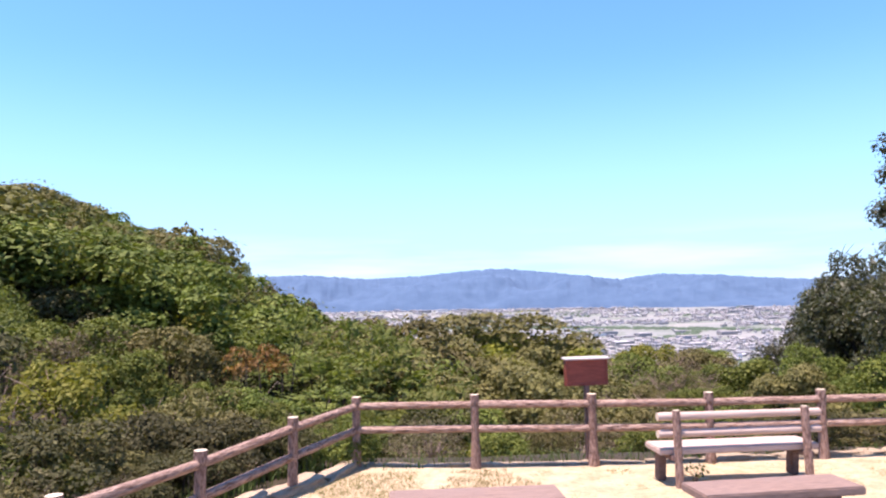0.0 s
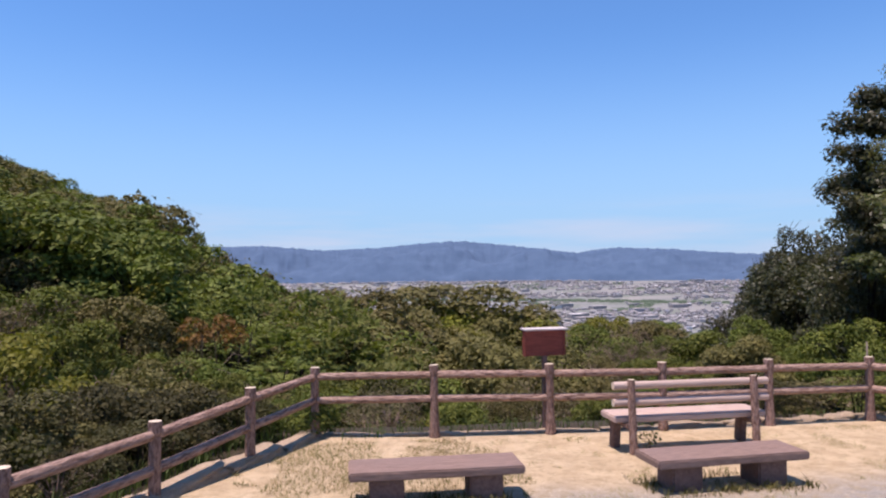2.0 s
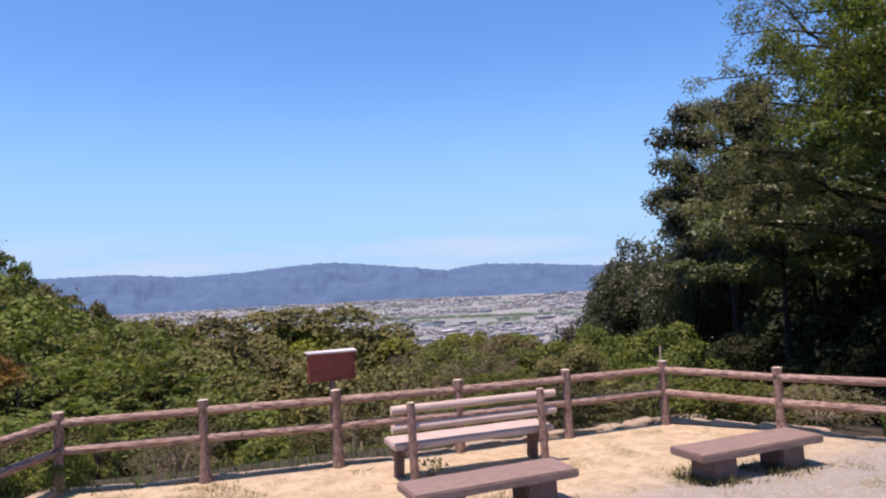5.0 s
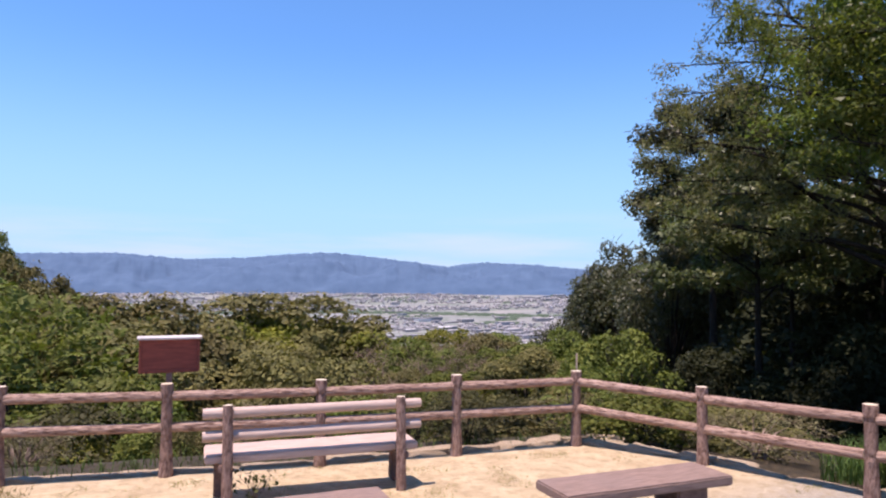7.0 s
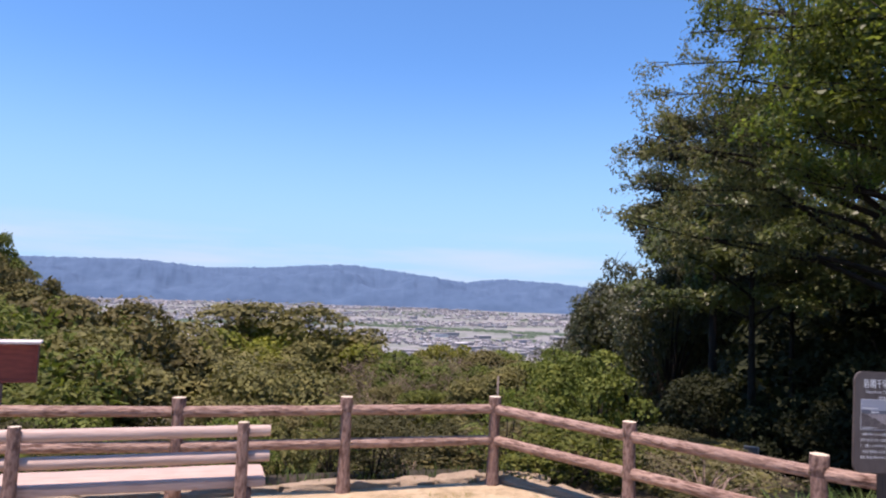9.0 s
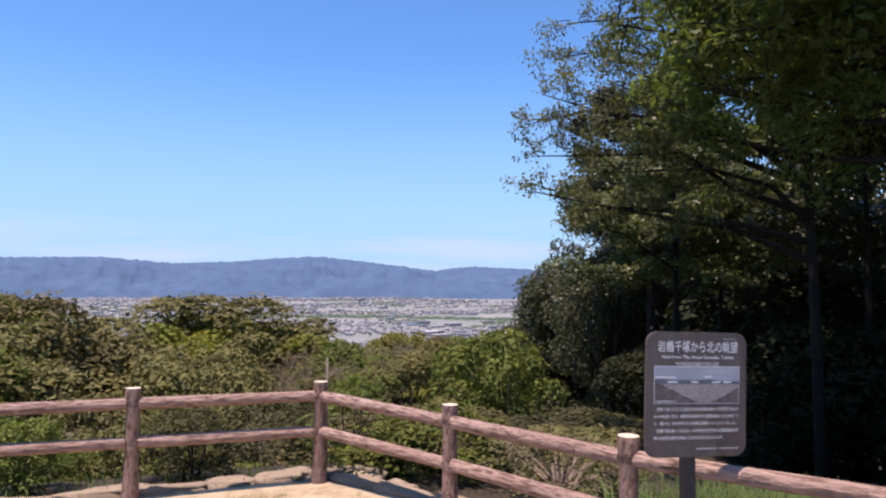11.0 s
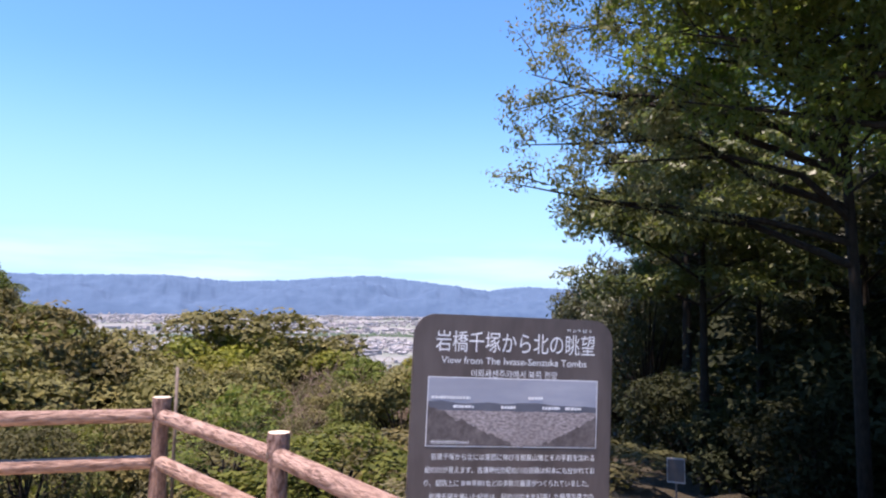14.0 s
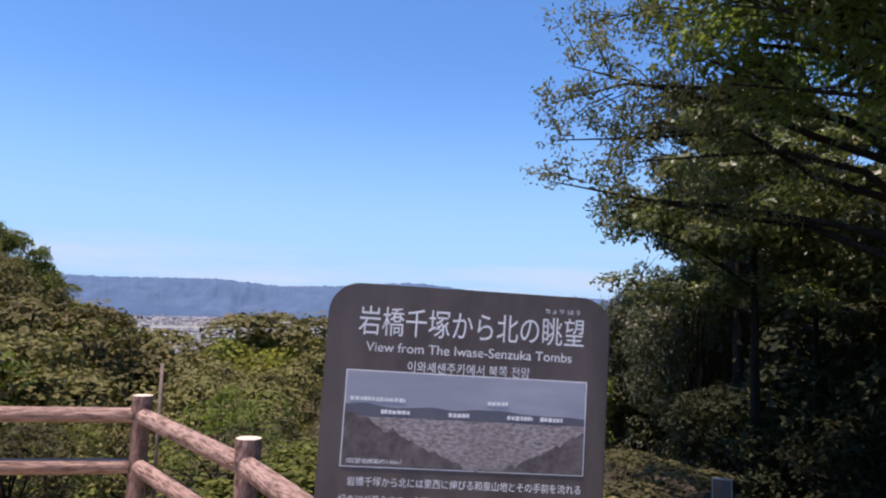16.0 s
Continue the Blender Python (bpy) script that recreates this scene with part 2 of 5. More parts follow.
def plain_material():
    m, n, l, b = material("plain_fields", 0.95)
    tc = n.new("ShaderNodeTexCoord")
    mp = n.new("ShaderNodeMapping")
    mp.inputs["Scale"].default_value = (0.008, 0.016, 0.0)
    mp.inputs["Rotation"].default_value = (0, 0, 0.2)
    l.new(tc.outputs["Object"], mp.inputs["Vector"])
    v = n.new("ShaderNodeTexVoronoi")
    v.distance = "CHEBYCHEV"
    v.inputs["Scale"].default_value = 1.0
    l.new(mp.outputs[0], v.inputs["Vector"])
    r = ramp(n, [(0.0, (0.22, 0.215, 0.205)), (0.25, (0.27, 0.255, 0.235)), (0.42, (0.16, 0.18, 0.13)), (0.58, (0.30, 0.275, 0.245)), (0.75, (0.13, 0.155, 0.11)), (0.9, (0.25, 0.235, 0.22))], "CONSTANT")
    sep = n.new("ShaderNodeSeparateColor")
    l.new(v.outputs["Color"], sep.inputs[0])
    l.new(sep.outputs[0], r.inputs[0])
    l.new(mixed(n, l, noise_at(n, l, 0.01, 4), r.outputs[0], (0.19, 0.20, 0.19)), b.inputs["Base Color"])
    return m


PLAIN = plain_material()
# blue of the distant haze is put straight into the woods' colour
MOUNTAIN_HAZE = two_scale("wooded_mountain_haze", (0.052, 0.092, 0.158), (0.082, 0.133, 0.212), 0.012, 0.0025, 1.0, 0, 1, wear=(0.058, 0.100, 0.170))


def house_material():
    m, n, l, b = material("town_roofs_and_walls", 0.7)
    g = n.new("ShaderNodeNewGeometry").outputs["Random Per Island"]
    r = ramp(n, [(0.0, (0.25, 0.24, 0.24)), (0.25, (0.31, 0.29, 0.285)), (0.5, (0.36, 0.335, 0.325)), (0.64, (0.25, 0.235, 0.23)), (0.84, (0.60, 0.575, 0.56)), (0.89, (0.27, 0.28, 0.31)), (0.94, (0.38, 0.335, 0.31))], "CONSTANT")
    l.new(g, r.inputs[0])
    l.new(r.outputs[0], b.inputs["Base Color"])
    return m


HOUSES = house_material()
FAR_TREES = two_scale("far_woods", (0.055, 0.085, 0.06), (0.10, 0.135, 0.085), 0.3, 0.02, 1.0, 0, 1)


# ---------------------------------------------------------------- mesh helpers
class Buf:
    """Vertices and faces gathered for one mesh."""

    def __init__(self):
        self.v, self.f, self.mat, self.smooth = [], [], [], []

    def add(self, verts, faces, mat=0, smooth=True):
        k = len(self.v)
        self.v.extend(verts)
        for f in faces:
            self.f.append([i + k for i in f])
            self.mat.append(mat)
            self.smooth.append(smooth)
        return self

    def box(self, x0, x1, y0, y1, z0, z1, mat=0, bevel=0.0):
        bm = bmesh.new()
        bmesh.ops.create_cube(bm, size=1.0, matrix=Matrix.Translation(((x0 + x1) / 2, (y0 + y1) / 2, (z0 + z1) / 2)) @ Matrix.Diagonal((x1 - x0, y1 - y0, z1 - z0, 1)))
        if bevel:
            bmesh.ops.bevel(bm, geom=list(bm.edges), offset=bevel, segments=2, affect="EDGES", profile=0.6)
        bm.verts.index_update()
        self.add([v.co.copy() for v in bm.verts], [[v.index for v in f.verts] for f in bm.faces], mat, False)
        bm.free()
        return self

    def tube(self, pts, radii, sides=7, mat=0, cap=True, wobble=0.0, rng=None, capmat=None):
        pts = [Vector(p) for p in pts]
        rings = []
        verts, faces = [], []
        for i, p in enumerate(pts):
            d = (pts[min(i + 1, len(pts) - 1)] - pts[max(i - 1, 0)]).normalized()
            a = d.cross(Vector((0.31, 0.17, 0.93)) if abs(d.z) < 0.9 else Vector((1, 0, 0))).normalized()
            b = d.cross(a)
            for s in range(sides):
                ang = 2 * math.pi * s / sides
                r = radii[i] * (1 + (rng.uniform(-wobble, wobble) if rng else 0))
                verts.append(p + (a * math.cos(ang) + b * math.sin(ang)) * r)
            rings.append(i * sides)
        for i in range(len(pts) - 1):
            for s in range(sides):
                faces.append([rings[i] + s, rings[i] + (s + 1) % sides, rings[i + 1] + (s + 1) % sides, rings[i + 1] + s])
        self.add(verts, faces, mat)
        if cap:
            k = len(self.v) - len(verts)
            for ring, rev in ((rings[-1], False), (rings[0], True)):
                f = [k + ring + s for s in range(sides)]
                self.f.append(f[::-1] if rev else f)
                self.mat.append(mat if capmat is None else capmat)
                self.smooth.append(False)
        return self

    def mesh(self, name, *mats):
        me = bpy.data.meshes.new(name)
        me.from_pydata([tuple(v) for v in self.v], [], self.f)
        for m in mats:
            me.materials.append(m)
        me.polygons.foreach_set("material_index", self.mat)
        me.polygons.foreach_set("use_smooth", self.smooth)
        me.update()
        return me


def part(name, mesh, parent, at=None, label=""):
    ob = new(name, mesh)
    ob.parent = parent
    if at is not None:
        ob.matrix_basis = at
    return tagged(ob, label)


def thing(name, at, label, category, group="", kind=""):
    ob = new(name)
    ob.empty_display_size = 0.2
    ob.matrix_basis = at
    return tagged(ob, label, category, group, kind)


def quads_mesh(name, verts, mat, shade=False):
    """A mesh of loose leaves; verts is an array of n x 4 x 3 or n x 3 x 3."""
    k, c = verts.shape[0], verts.shape[1]
    me = bpy.data.meshes.new(name)
    me.vertices.add(k * c)
    me.vertices.foreach_set("co", np.ascontiguousarray(verts, dtype=np.float32).ravel())
    me.loops.add(k * c)
    me.loops.foreach_set("vertex_index", np.arange(k * c, dtype=np.int32))
    me.polygons.add(k)
    me.polygons.foreach_set("loop_start", np.arange(0, k * c, c, dtype=np.int32))
    me.materials.append(mat)
    me.update(calc_edges=True)
    return me


def unit(a):
    return a / np.maximum(np.linalg.norm(a, axis=-1, keepdims=True), 1e-9)


def leaves(clumps, per, size, rng, aspect=0.5, up=0.5, fill=0.55, droop=0.0, corners=4, flat=0.8, dome=0.35):
    """Leaf quads round clump centres (x, y, z, radius); per: leaves on a clump of radius one; dome: how far they gather on its upper side."""
    out = []
    for cx, cy, cz, r in clumps:
        k = max(6, int(per * r * r))
        d = unit(rng.normal(size=(k, 3)) + np.array((0, 0, dome)))
        rad = r * (fill + (1.06 - fill) * rng.random((k, 1)) ** 0.6) * np.where(rng.random((k, 1)) < 0.07, 1.3, 1.0)
        p = np.array((cx, cy, cz)) + d * rad * np.array((1, 1, flat))
        nrm = unit(d * 0.6 + np.array((0, 0, up)) + rng.normal(size=(k, 3)) * 0.42)
        t = unit(np.cross(nrm, rng.normal(size=(k, 3))) + np.array((0, 0, -droop)))
        b = unit(np.cross(nrm, t))
        ln = size * (0.6 + 0.8 * rng.random((k, 1)))
        w = ln * aspect
        if corners == 3:
            w = w * 1.45
            out.append(np.stack((p - t * ln * 0.5 - b * w * 0.5, p - t * ln * 0.25 + b * w * 0.5, p + t * ln * 0.65), axis=1))
            continue
        out.append(np.stack((p - t * ln / 2, p + b * w / 2 + nrm * w * 0.12, p + t * ln / 2, p - b * w / 2 + nrm * w * 0.12), axis=1))
    return np.concatenate(out)


def fronds(n, rx, ry, rz, length, leaf, pairs, rng, lift=0.3, aspect=0.34):
    """Arching shoots with leaflets in pairs, growing out of an ellipsoid crown: leaf quads."""
    quads = []
    for _ in range(n):
        d = unit(rng.normal(size=3) + np.array((0, 0, 0.5)))
        o = d * np.array((rx, ry, rz)) * rng.uniform(0.45, 0.85) + np.array((0, 0, rz * 1.1))
        way = unit(d + np.array((0, 0, lift)) + rng.normal(size=3) * 0.25)
        ln = length * rng.uniform(0.6, 1.25)
        bow = rng.uniform(0.25, 0.6)
        at = lambda u: o + way * ln * u + np.array((0, 0, -bow * ln * u * u))
        for i in range(pairs):
            u = 0.25 + 0.75 * (i + 0.5) / pairs
            p, q = at(u), at(u + 0.05)
            tan = unit(q - p)
            side = unit(np.cross(tan, np.array((0.0, 0.0, 1.0))))
            for sg in (-1, 1):
                f = unit(side * sg * 0.9 + tan * 0.5 + np.array((0, 0, -0.2)) + rng.normal(size=3) * 0.12)
                nr = unit(np.cross(f, tan) * sg + rng.normal(size=3) * 0.2)
                w = unit(np.cross(nr, f))
                ll = leaf * (1.15 - 0.5 * u) * rng.uniform(0.8, 1.2)
                quads.append((p, p + f * ll * 0.45 + w * ll * aspect * 0.5, p + f * ll, p + f * ll * 0.45 - w * ll * aspect * 0.5))
    return np.array(quads)


# ---------------------------------------------------------------- ground
PLAIN_Z = -140.0


def beyond(x, y):
    """Metres outside the terrace's edge; negative inside."""
    left = -0.865 * (x + 0.31) + 0.50 * (y - 8.31)
    north = 0.12 * (x - 3.4) + 0.993 * (y - 8.98)
    right = 0.92 * (x - 8.6) + 0.39 * (y - 7.1)
    return np.maximum(np.maximum(left, north), right)


def terrace_z(x, y):
    return 0.02 + 0.055 * np.clip(8.6 - y, -1.5, 9.5) * np.clip(1.05 - 0.045 * x, 0.4, 1.15)


def ground_z(x, y):
    x, y = np.asarray(x, float), np.asarray(y, float)
    d = np.maximum(beyond(x, y), 0.0)
    steep = np.clip((x + 1.0) / 3.0, 0, 1) * np.clip((12.0 - x) / 3.0, 0, 1)
    slope = -0.10 * np.minimum(d, 2.0) - 0.20 * np.clip(d - 2.0, 0, 36) - 0.06 * np.clip(d - 38, 0, 22) - steep * (0.25 * np.clip(d - 1.5, 0, 9) - 0.06 * np.clip(d - 14, 0, 30))
    hill = (0.3 + 0.009 * np.clip(y, 0, 75)) * np.clip(-x - 2.0, 0, 17) * np.clip((d - 0.5) / 4, 0, 1)
    z = np.where(d > 0, terrace_z(x, y) * np.clip(1 - d / 3, 0, 1), terrace_z(x, y)) + slope + hill
    far = np.hypot(x, y)
    drop = np.clip((far - 85.0) / 520.0, 0, 1)
    down = z * (1 - drop) + PLAIN_Z * drop
    down = np.where(far > 85, np.minimum(down, z) , z)
    rise = PLAIN_Z + 0.0467 * np.clip(far - 2400, 0, 1500)
    return np.where(far > 605, rise, down)


def spread(lo, hi, fine, n):
    """Coordinates, close together between -fine and fine and wider apart further out."""
    u = np.linspace(-1, 1, n)
    s = np.sinh(u * 7.0) / math.sinh(7.0)
    return np.where(s < 0, -s * lo, s * hi)


def build_ground():
    xs, ys = spread(-4900, 4900, 40, 300), spread(-900, 4900, 40, 300)
    xs, ys = xs + 4, ys + 9
    gx, gy = np.meshgrid(xs, ys)
    gz = ground_z(gx, gy)
    d = beyond(gx, gy)
    rng = np.random.default_rng(3)
    gz = gz + np.where((d > 7) & (np.hypot(gx, gy) < 300), rng.normal(size=gz.shape) * 0.08, 0)
    gz = gz - np.where(d < 0.35, 0.12, 0.0)
    nx, ny = len(xs), len(ys)
    verts = np.stack((gx, gy, gz), axis=-1).reshape(-1, 3)
    b = Buf()
    b.v = list(map(tuple, verts))
    far = np.hypot(gx, gy)
    for j in range(ny - 1):
        for i in range(nx - 1):
            b.f.append([j * nx + i, j * nx + i + 1, (j + 1) * nx + i + 1, (j + 1) * nx + i])
            b.mat.append(1 if far[j, i] > 590 else 0)
            b.smooth.append(True)
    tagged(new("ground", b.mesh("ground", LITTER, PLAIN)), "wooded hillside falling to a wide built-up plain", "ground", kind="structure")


build_ground()

# the posts of the fence, corner by corner: x, y, ground, top
POSTS = [(-3.36, 3.1, 0.16, 0.90), (-2.6, 4.4, 0.08, 0.84), (-1.83, 5.72, 0.02, 0.82), (-1.066, 7.02, -0.05, 0.825), (-0.314, 8.31, -0.03, 0.88), (0.42, 9.66, 0.0, 0.89),
         (1.946, 9.22, 0.03, 0.922), (3.434, 8.93, 0.03, 0.918), (4.924, 8.72, 0.02, 0.91), (6.418, 8.575, 0.02, 0.912), (7.93, 8.5, 0.02, 0.9),
         (8.578, 7.137, 0.03, 0.872), (8.969, 5.586, 0.06, 0.925), (9.66, 4.25, 0.1, 0.95), (10.3, 2.9, 0.16, 1.0), (10.9, 1.55, 0.22, 1.06)]


def build_terrace():
    edge = [Vector((p[0], p[1], 0)) for p in POSTS]
    poly = [Vector((-4.6, 1.0, 0))] + edge + [Vector((12.6, -2.0, 0)), Vector((13, -9, 0)), Vector((-6, -9, 0))]
    n = len(poly)
    ring = []
    for i in range(n):
        d = (poly[(i + 1) % n] - poly[i - 1]).normalized()
        ring.append(poly[i] + Vector((-d.y, d.x, 0)) * (0.0 if i < 5 else 0.10))
    bm = bmesh.new()
    bm.faces.new([bm.verts.new(p) for p in ring])
    for axis, lo, hi in ((0, -6.0, 13.2), (1, -9.0, 9.8)):
        for q in np.arange(lo, hi, 0.16):
            no = Vector((1, 0, 0)) if axis == 0 else Vector((0, 1, 0))
            bmesh.ops.bisect_plane(bm, geom=bm.verts[:] + bm.edges[:] + bm.faces[:], plane_co=no * float(q), plane_no=no)
    bmesh.ops.recalc_face_normals(bm, faces=bm.faces)
    for v in bm.verts:
        v.co.z = float(terrace_z(v.co.x, v.co.y)) + 0.012 * noise.noise(v.co * 1.7) + 0.006 * noise.noise(v.co * 9)
    me = bpy.data.meshes.new("terrace")
    bm.to_mesh(me)
    bm.free()
    me.materials.append(SAND)
    me.polygons.foreach_set("use_smooth", [True] * len(me.polygons))
    tagged(new("pavement", me), "dry yellow sandy terrace with grey gravel patches", "ground", kind="structure")


build_terrace()


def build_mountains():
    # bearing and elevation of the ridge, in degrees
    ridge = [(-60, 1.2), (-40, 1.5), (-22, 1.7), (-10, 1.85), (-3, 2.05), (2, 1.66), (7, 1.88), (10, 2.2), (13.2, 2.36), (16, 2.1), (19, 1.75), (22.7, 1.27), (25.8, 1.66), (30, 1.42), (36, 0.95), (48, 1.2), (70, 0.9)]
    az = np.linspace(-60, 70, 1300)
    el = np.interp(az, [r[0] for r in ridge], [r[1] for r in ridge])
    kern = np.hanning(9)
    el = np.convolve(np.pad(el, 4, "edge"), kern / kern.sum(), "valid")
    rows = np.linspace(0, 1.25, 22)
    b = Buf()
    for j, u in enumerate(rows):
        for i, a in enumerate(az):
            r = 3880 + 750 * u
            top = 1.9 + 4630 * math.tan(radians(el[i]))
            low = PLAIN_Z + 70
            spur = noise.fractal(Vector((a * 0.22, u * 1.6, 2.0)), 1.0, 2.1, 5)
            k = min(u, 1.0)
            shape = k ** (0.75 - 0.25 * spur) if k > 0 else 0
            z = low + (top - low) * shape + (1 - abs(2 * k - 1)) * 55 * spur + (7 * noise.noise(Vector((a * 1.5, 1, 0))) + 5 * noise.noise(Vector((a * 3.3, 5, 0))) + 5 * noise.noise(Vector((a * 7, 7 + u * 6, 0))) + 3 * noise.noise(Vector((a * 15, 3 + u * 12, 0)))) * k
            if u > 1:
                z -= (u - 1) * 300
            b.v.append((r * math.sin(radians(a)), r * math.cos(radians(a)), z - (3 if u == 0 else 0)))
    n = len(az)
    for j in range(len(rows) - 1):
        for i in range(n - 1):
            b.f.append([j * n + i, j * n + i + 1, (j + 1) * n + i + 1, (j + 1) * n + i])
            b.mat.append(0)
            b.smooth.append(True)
    tagged(new("backdrop_mountains", b.mesh("mountains", MOUNTAIN_HAZE)), "long wooded mountain range, haze-blue in its colour, beyond the plain", "mountain", kind="structure")


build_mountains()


def build_town():
    rng = np.random.default_rng(11)
    b, halls, woods = Buf(), Buf(), Buf()

    def block(buf, x, y, w, d, h, turn, roof):
        z = float(ground_z(x, y)) - 0.5
        c, s = math.cos(turn), math.sin(turn)
        pt = lambda u, v, q: (x + c * u - s * v, y + s * u + c * v, z + q)
        w, d = w / 2, d / 2
        base = [pt(-w, -d, 0), pt(w, -d, 0), pt(w, d, 0), pt(-w, d, 0), pt(-w, -d, h), pt(w, -d, h), pt(w, d, h), pt(-w, d, h)]
        buf.add(base, [[0, 1, 5, 4], [1, 2, 6, 5], [2, 3, 7, 6], [3, 0, 4, 7]], 0, False)
        o = 0.6
        e = [pt(-w - o, -d - o, h), pt(w + o, -d - o, h), pt(w + o, d + o, h), pt(-w - o, d + o, h), pt(-w * 0.6, 0, h + roof), pt(w * 0.6, 0, h + roof)]
        buf.add(e, [[0, 1, 5, 4], [2, 3, 4, 5], [1, 2, 5], [3, 0, 4]], 0, False)

    def spot(r0, r1):
        a = radians(rng.uniform(-16, 42))
        r = math.sqrt(rng.uniform(r0 * r0, r1 * r1))
        return r * math.sin(a), r * math.cos(a), r

    k = 0
    while k < 7500:
        x, y, r = spot(1250, 3870)
        dense = noise.noise(Vector((x * 0.0013, y * 0.0065, 1.0))) + 0.3 * noise.noise(Vector((x * 0.006, y * 0.012, 4.0)))
        if 2640 < r < 2760 or dense < rng.uniform(-0.3, 0.3):
            continue
        s = rng.uniform(0.55, 1.15)
        block(b, x, y, 12 * s, 9 * s, rng.choice([3.2, 5.8, 5.8, 8.5]), rng.normal() * 0.25 + 0.2, rng.uniform(1.0, 2.4))
        k += 1
    k = 0
    while k < 240:
        x, y, r = spot(1350, 3870)
        if 2620 < r < 2780:
            continue
        s = rng.uniform(0.5, 1.6)
        block(halls, x, y, 42 * s, 22 * s, rng.uniform(6, 13), rng.normal() * 0.2 + 0.2, 1.2)
        k += 1
    k = 0
    while k < 1500:
        x, y, r = spot(1250, 3870)
        band = abs(r - (2700 + 60 * math.sin(x * 0.003))) < 34
        grove = noise.noise(Vector((x * 0.004, y * 0.006, 9.0))) > 0.42
        if not (band or (grove and rng.random() < 0.4)):
            continue
        z = float(ground_z(x, y))
        rr = rng.uniform(7, 15)
        vs = [(x + rr * math.cos(q) * rng.uniform(0.7, 1.2), y + rr * math.sin(q) * rng.uniform(0.7, 1.2), z) for q in np.arange(6) * 1.047]
        vs += [(x + rr * 0.6 * math.cos(q), y + rr * 0.6 * math.sin(q), z + rr * rng.uniform(0.35, 0.6)) for q in np.arange(6) * 1.047]
        woods.add(vs, [[i, (i + 1) % 6, 6 + (i + 1) % 6, 6 + i] for i in range(6)] + [[6, 7, 8, 9, 10, 11]], 0, True)
        k += 1
    tagged(new("town_houses", b.mesh("town_houses", HOUSES)), "thousands of small grey and white houses far below on the plain", "town", kind="stuff")
    tagged(new("town_halls", halls.mesh("town_halls", HOUSES)), "scattered long pale factory and school blocks on the plain", "town", kind="stuff")
    tagged(new("river_bank_woods", woods.mesh("far_woods", FAR_TREES)), "dark green woods along the river and in the town", "trees", kind="stuff")


build_town()


# ---------------------------------------------------------------- fence
def log_mesh(name, length, r0, r1, seed, mats, axis="x", flare=0.0, sides=26, rings=56, knots=()):
    rng = random.Random(seed)
    b = Buf()
    verts, faces = [], []
    for i in range(rings):
        u = i / (rings - 1)
        r = r0 + (r1 - r0) * u + flare * max(0, 1 - u / 0.45) ** 1.3
        for k in knots:
            r *= 1 - 0.09 * math.exp(-((u - k) / 0.016) ** 2)
        if knots:
            r *= 0.90 if u < 0.86 else 1.04
        if i in (0, rings - 1):
            r *= 0.965
        for s in range(sides):
            a = 2 * math.pi * s / sides
            p = Vector((math.cos(a) * 2.4, math.sin(a) * 2.4, u * length * 3.0 + seed * 7.7))
            w = 1 + 0.05 * noise.noise(p) + 0.045 * noise.noise(Vector((p.x * 3, p.y * 3, p.z * 0.9))) - 0.07 * abs(noise.noise(Vector((p.x * 2.2, p.y * 2.2, p.z * 0.55 + 9)))) ** 0.6
            c, q = math.cos(a) * r * w, math.sin(a) * r * w
            verts.append((u * length, c, q) if axis == "x" else (c, q, u * length))
    for i in range(rings - 1):
        for s in range(sides):
            f = [i * sides + s, i * sides + (s + 1) % sides, (i + 1) * sides + (s + 1) % sides, (i + 1) * sides + s]
            faces.append(f if axis != "x" else f)
    b.add(verts, faces)
    b.add([verts[s] for s in range(sides)], [list(range(sides))[::-1]], 1, False)
    b.add([verts[(rings - 1) * sides + s] for s in range(sides)], [list(range(sides))], 1, False)
    return b.mesh(name, *mats)


RAILS = [log_mesh("rail", 1.0, 0.05, 0.047, 5 + i, (LOG_RAIL, LOG_END)) for i in range(4)]
POST_MESH = [log_mesh("post", 1.0, 0.061, 0.06, 31 + i, (LOG_POST, LOG_END), "z", 0.024, knots=(0.86, 0.52)) for i in range(4)]


def build_fence():
    f = thing("fence", pose(0, 0, 0), "brown imitation-log fence with two rails round the terrace", "fence")
    for i, (x, y, z, top) in enumerate(POSTS):
        m = pose(x, y, z - 0.06, random.uniform(-0.6, 0.6), random.uniform(-0.6, 0.6), random.uniform(0, 360)) @ Matrix.Diagonal((1, 1, top - z + 0.06, 1))
        part("post", POST_MESH[i % 4], f, m)
        if i == len(POSTS) - 1:
            break
        x2, y2, z2, top2 = POSTS[i + 1]
        for k, drop in enumerate((0.125, 0.435)):
            a, c = Vector((x, y, top - drop)), Vector((x2, y2, top2 - drop))
            d = (c - a).normalized()
            a, c = a + d * 0.045, c - d * 0.045
            turn = d.to_track_quat("X", "Z").to_matrix().to_4x4()
            part("rail", RAILS[(i + 2 * k) % 4], f, Matrix.Translation(a) @ turn @ pose(0, 0, 0, random.uniform(-40, 40)) @ Matrix.Diagonal(((c - a).length, 1, 1, 1)))


build_fence()


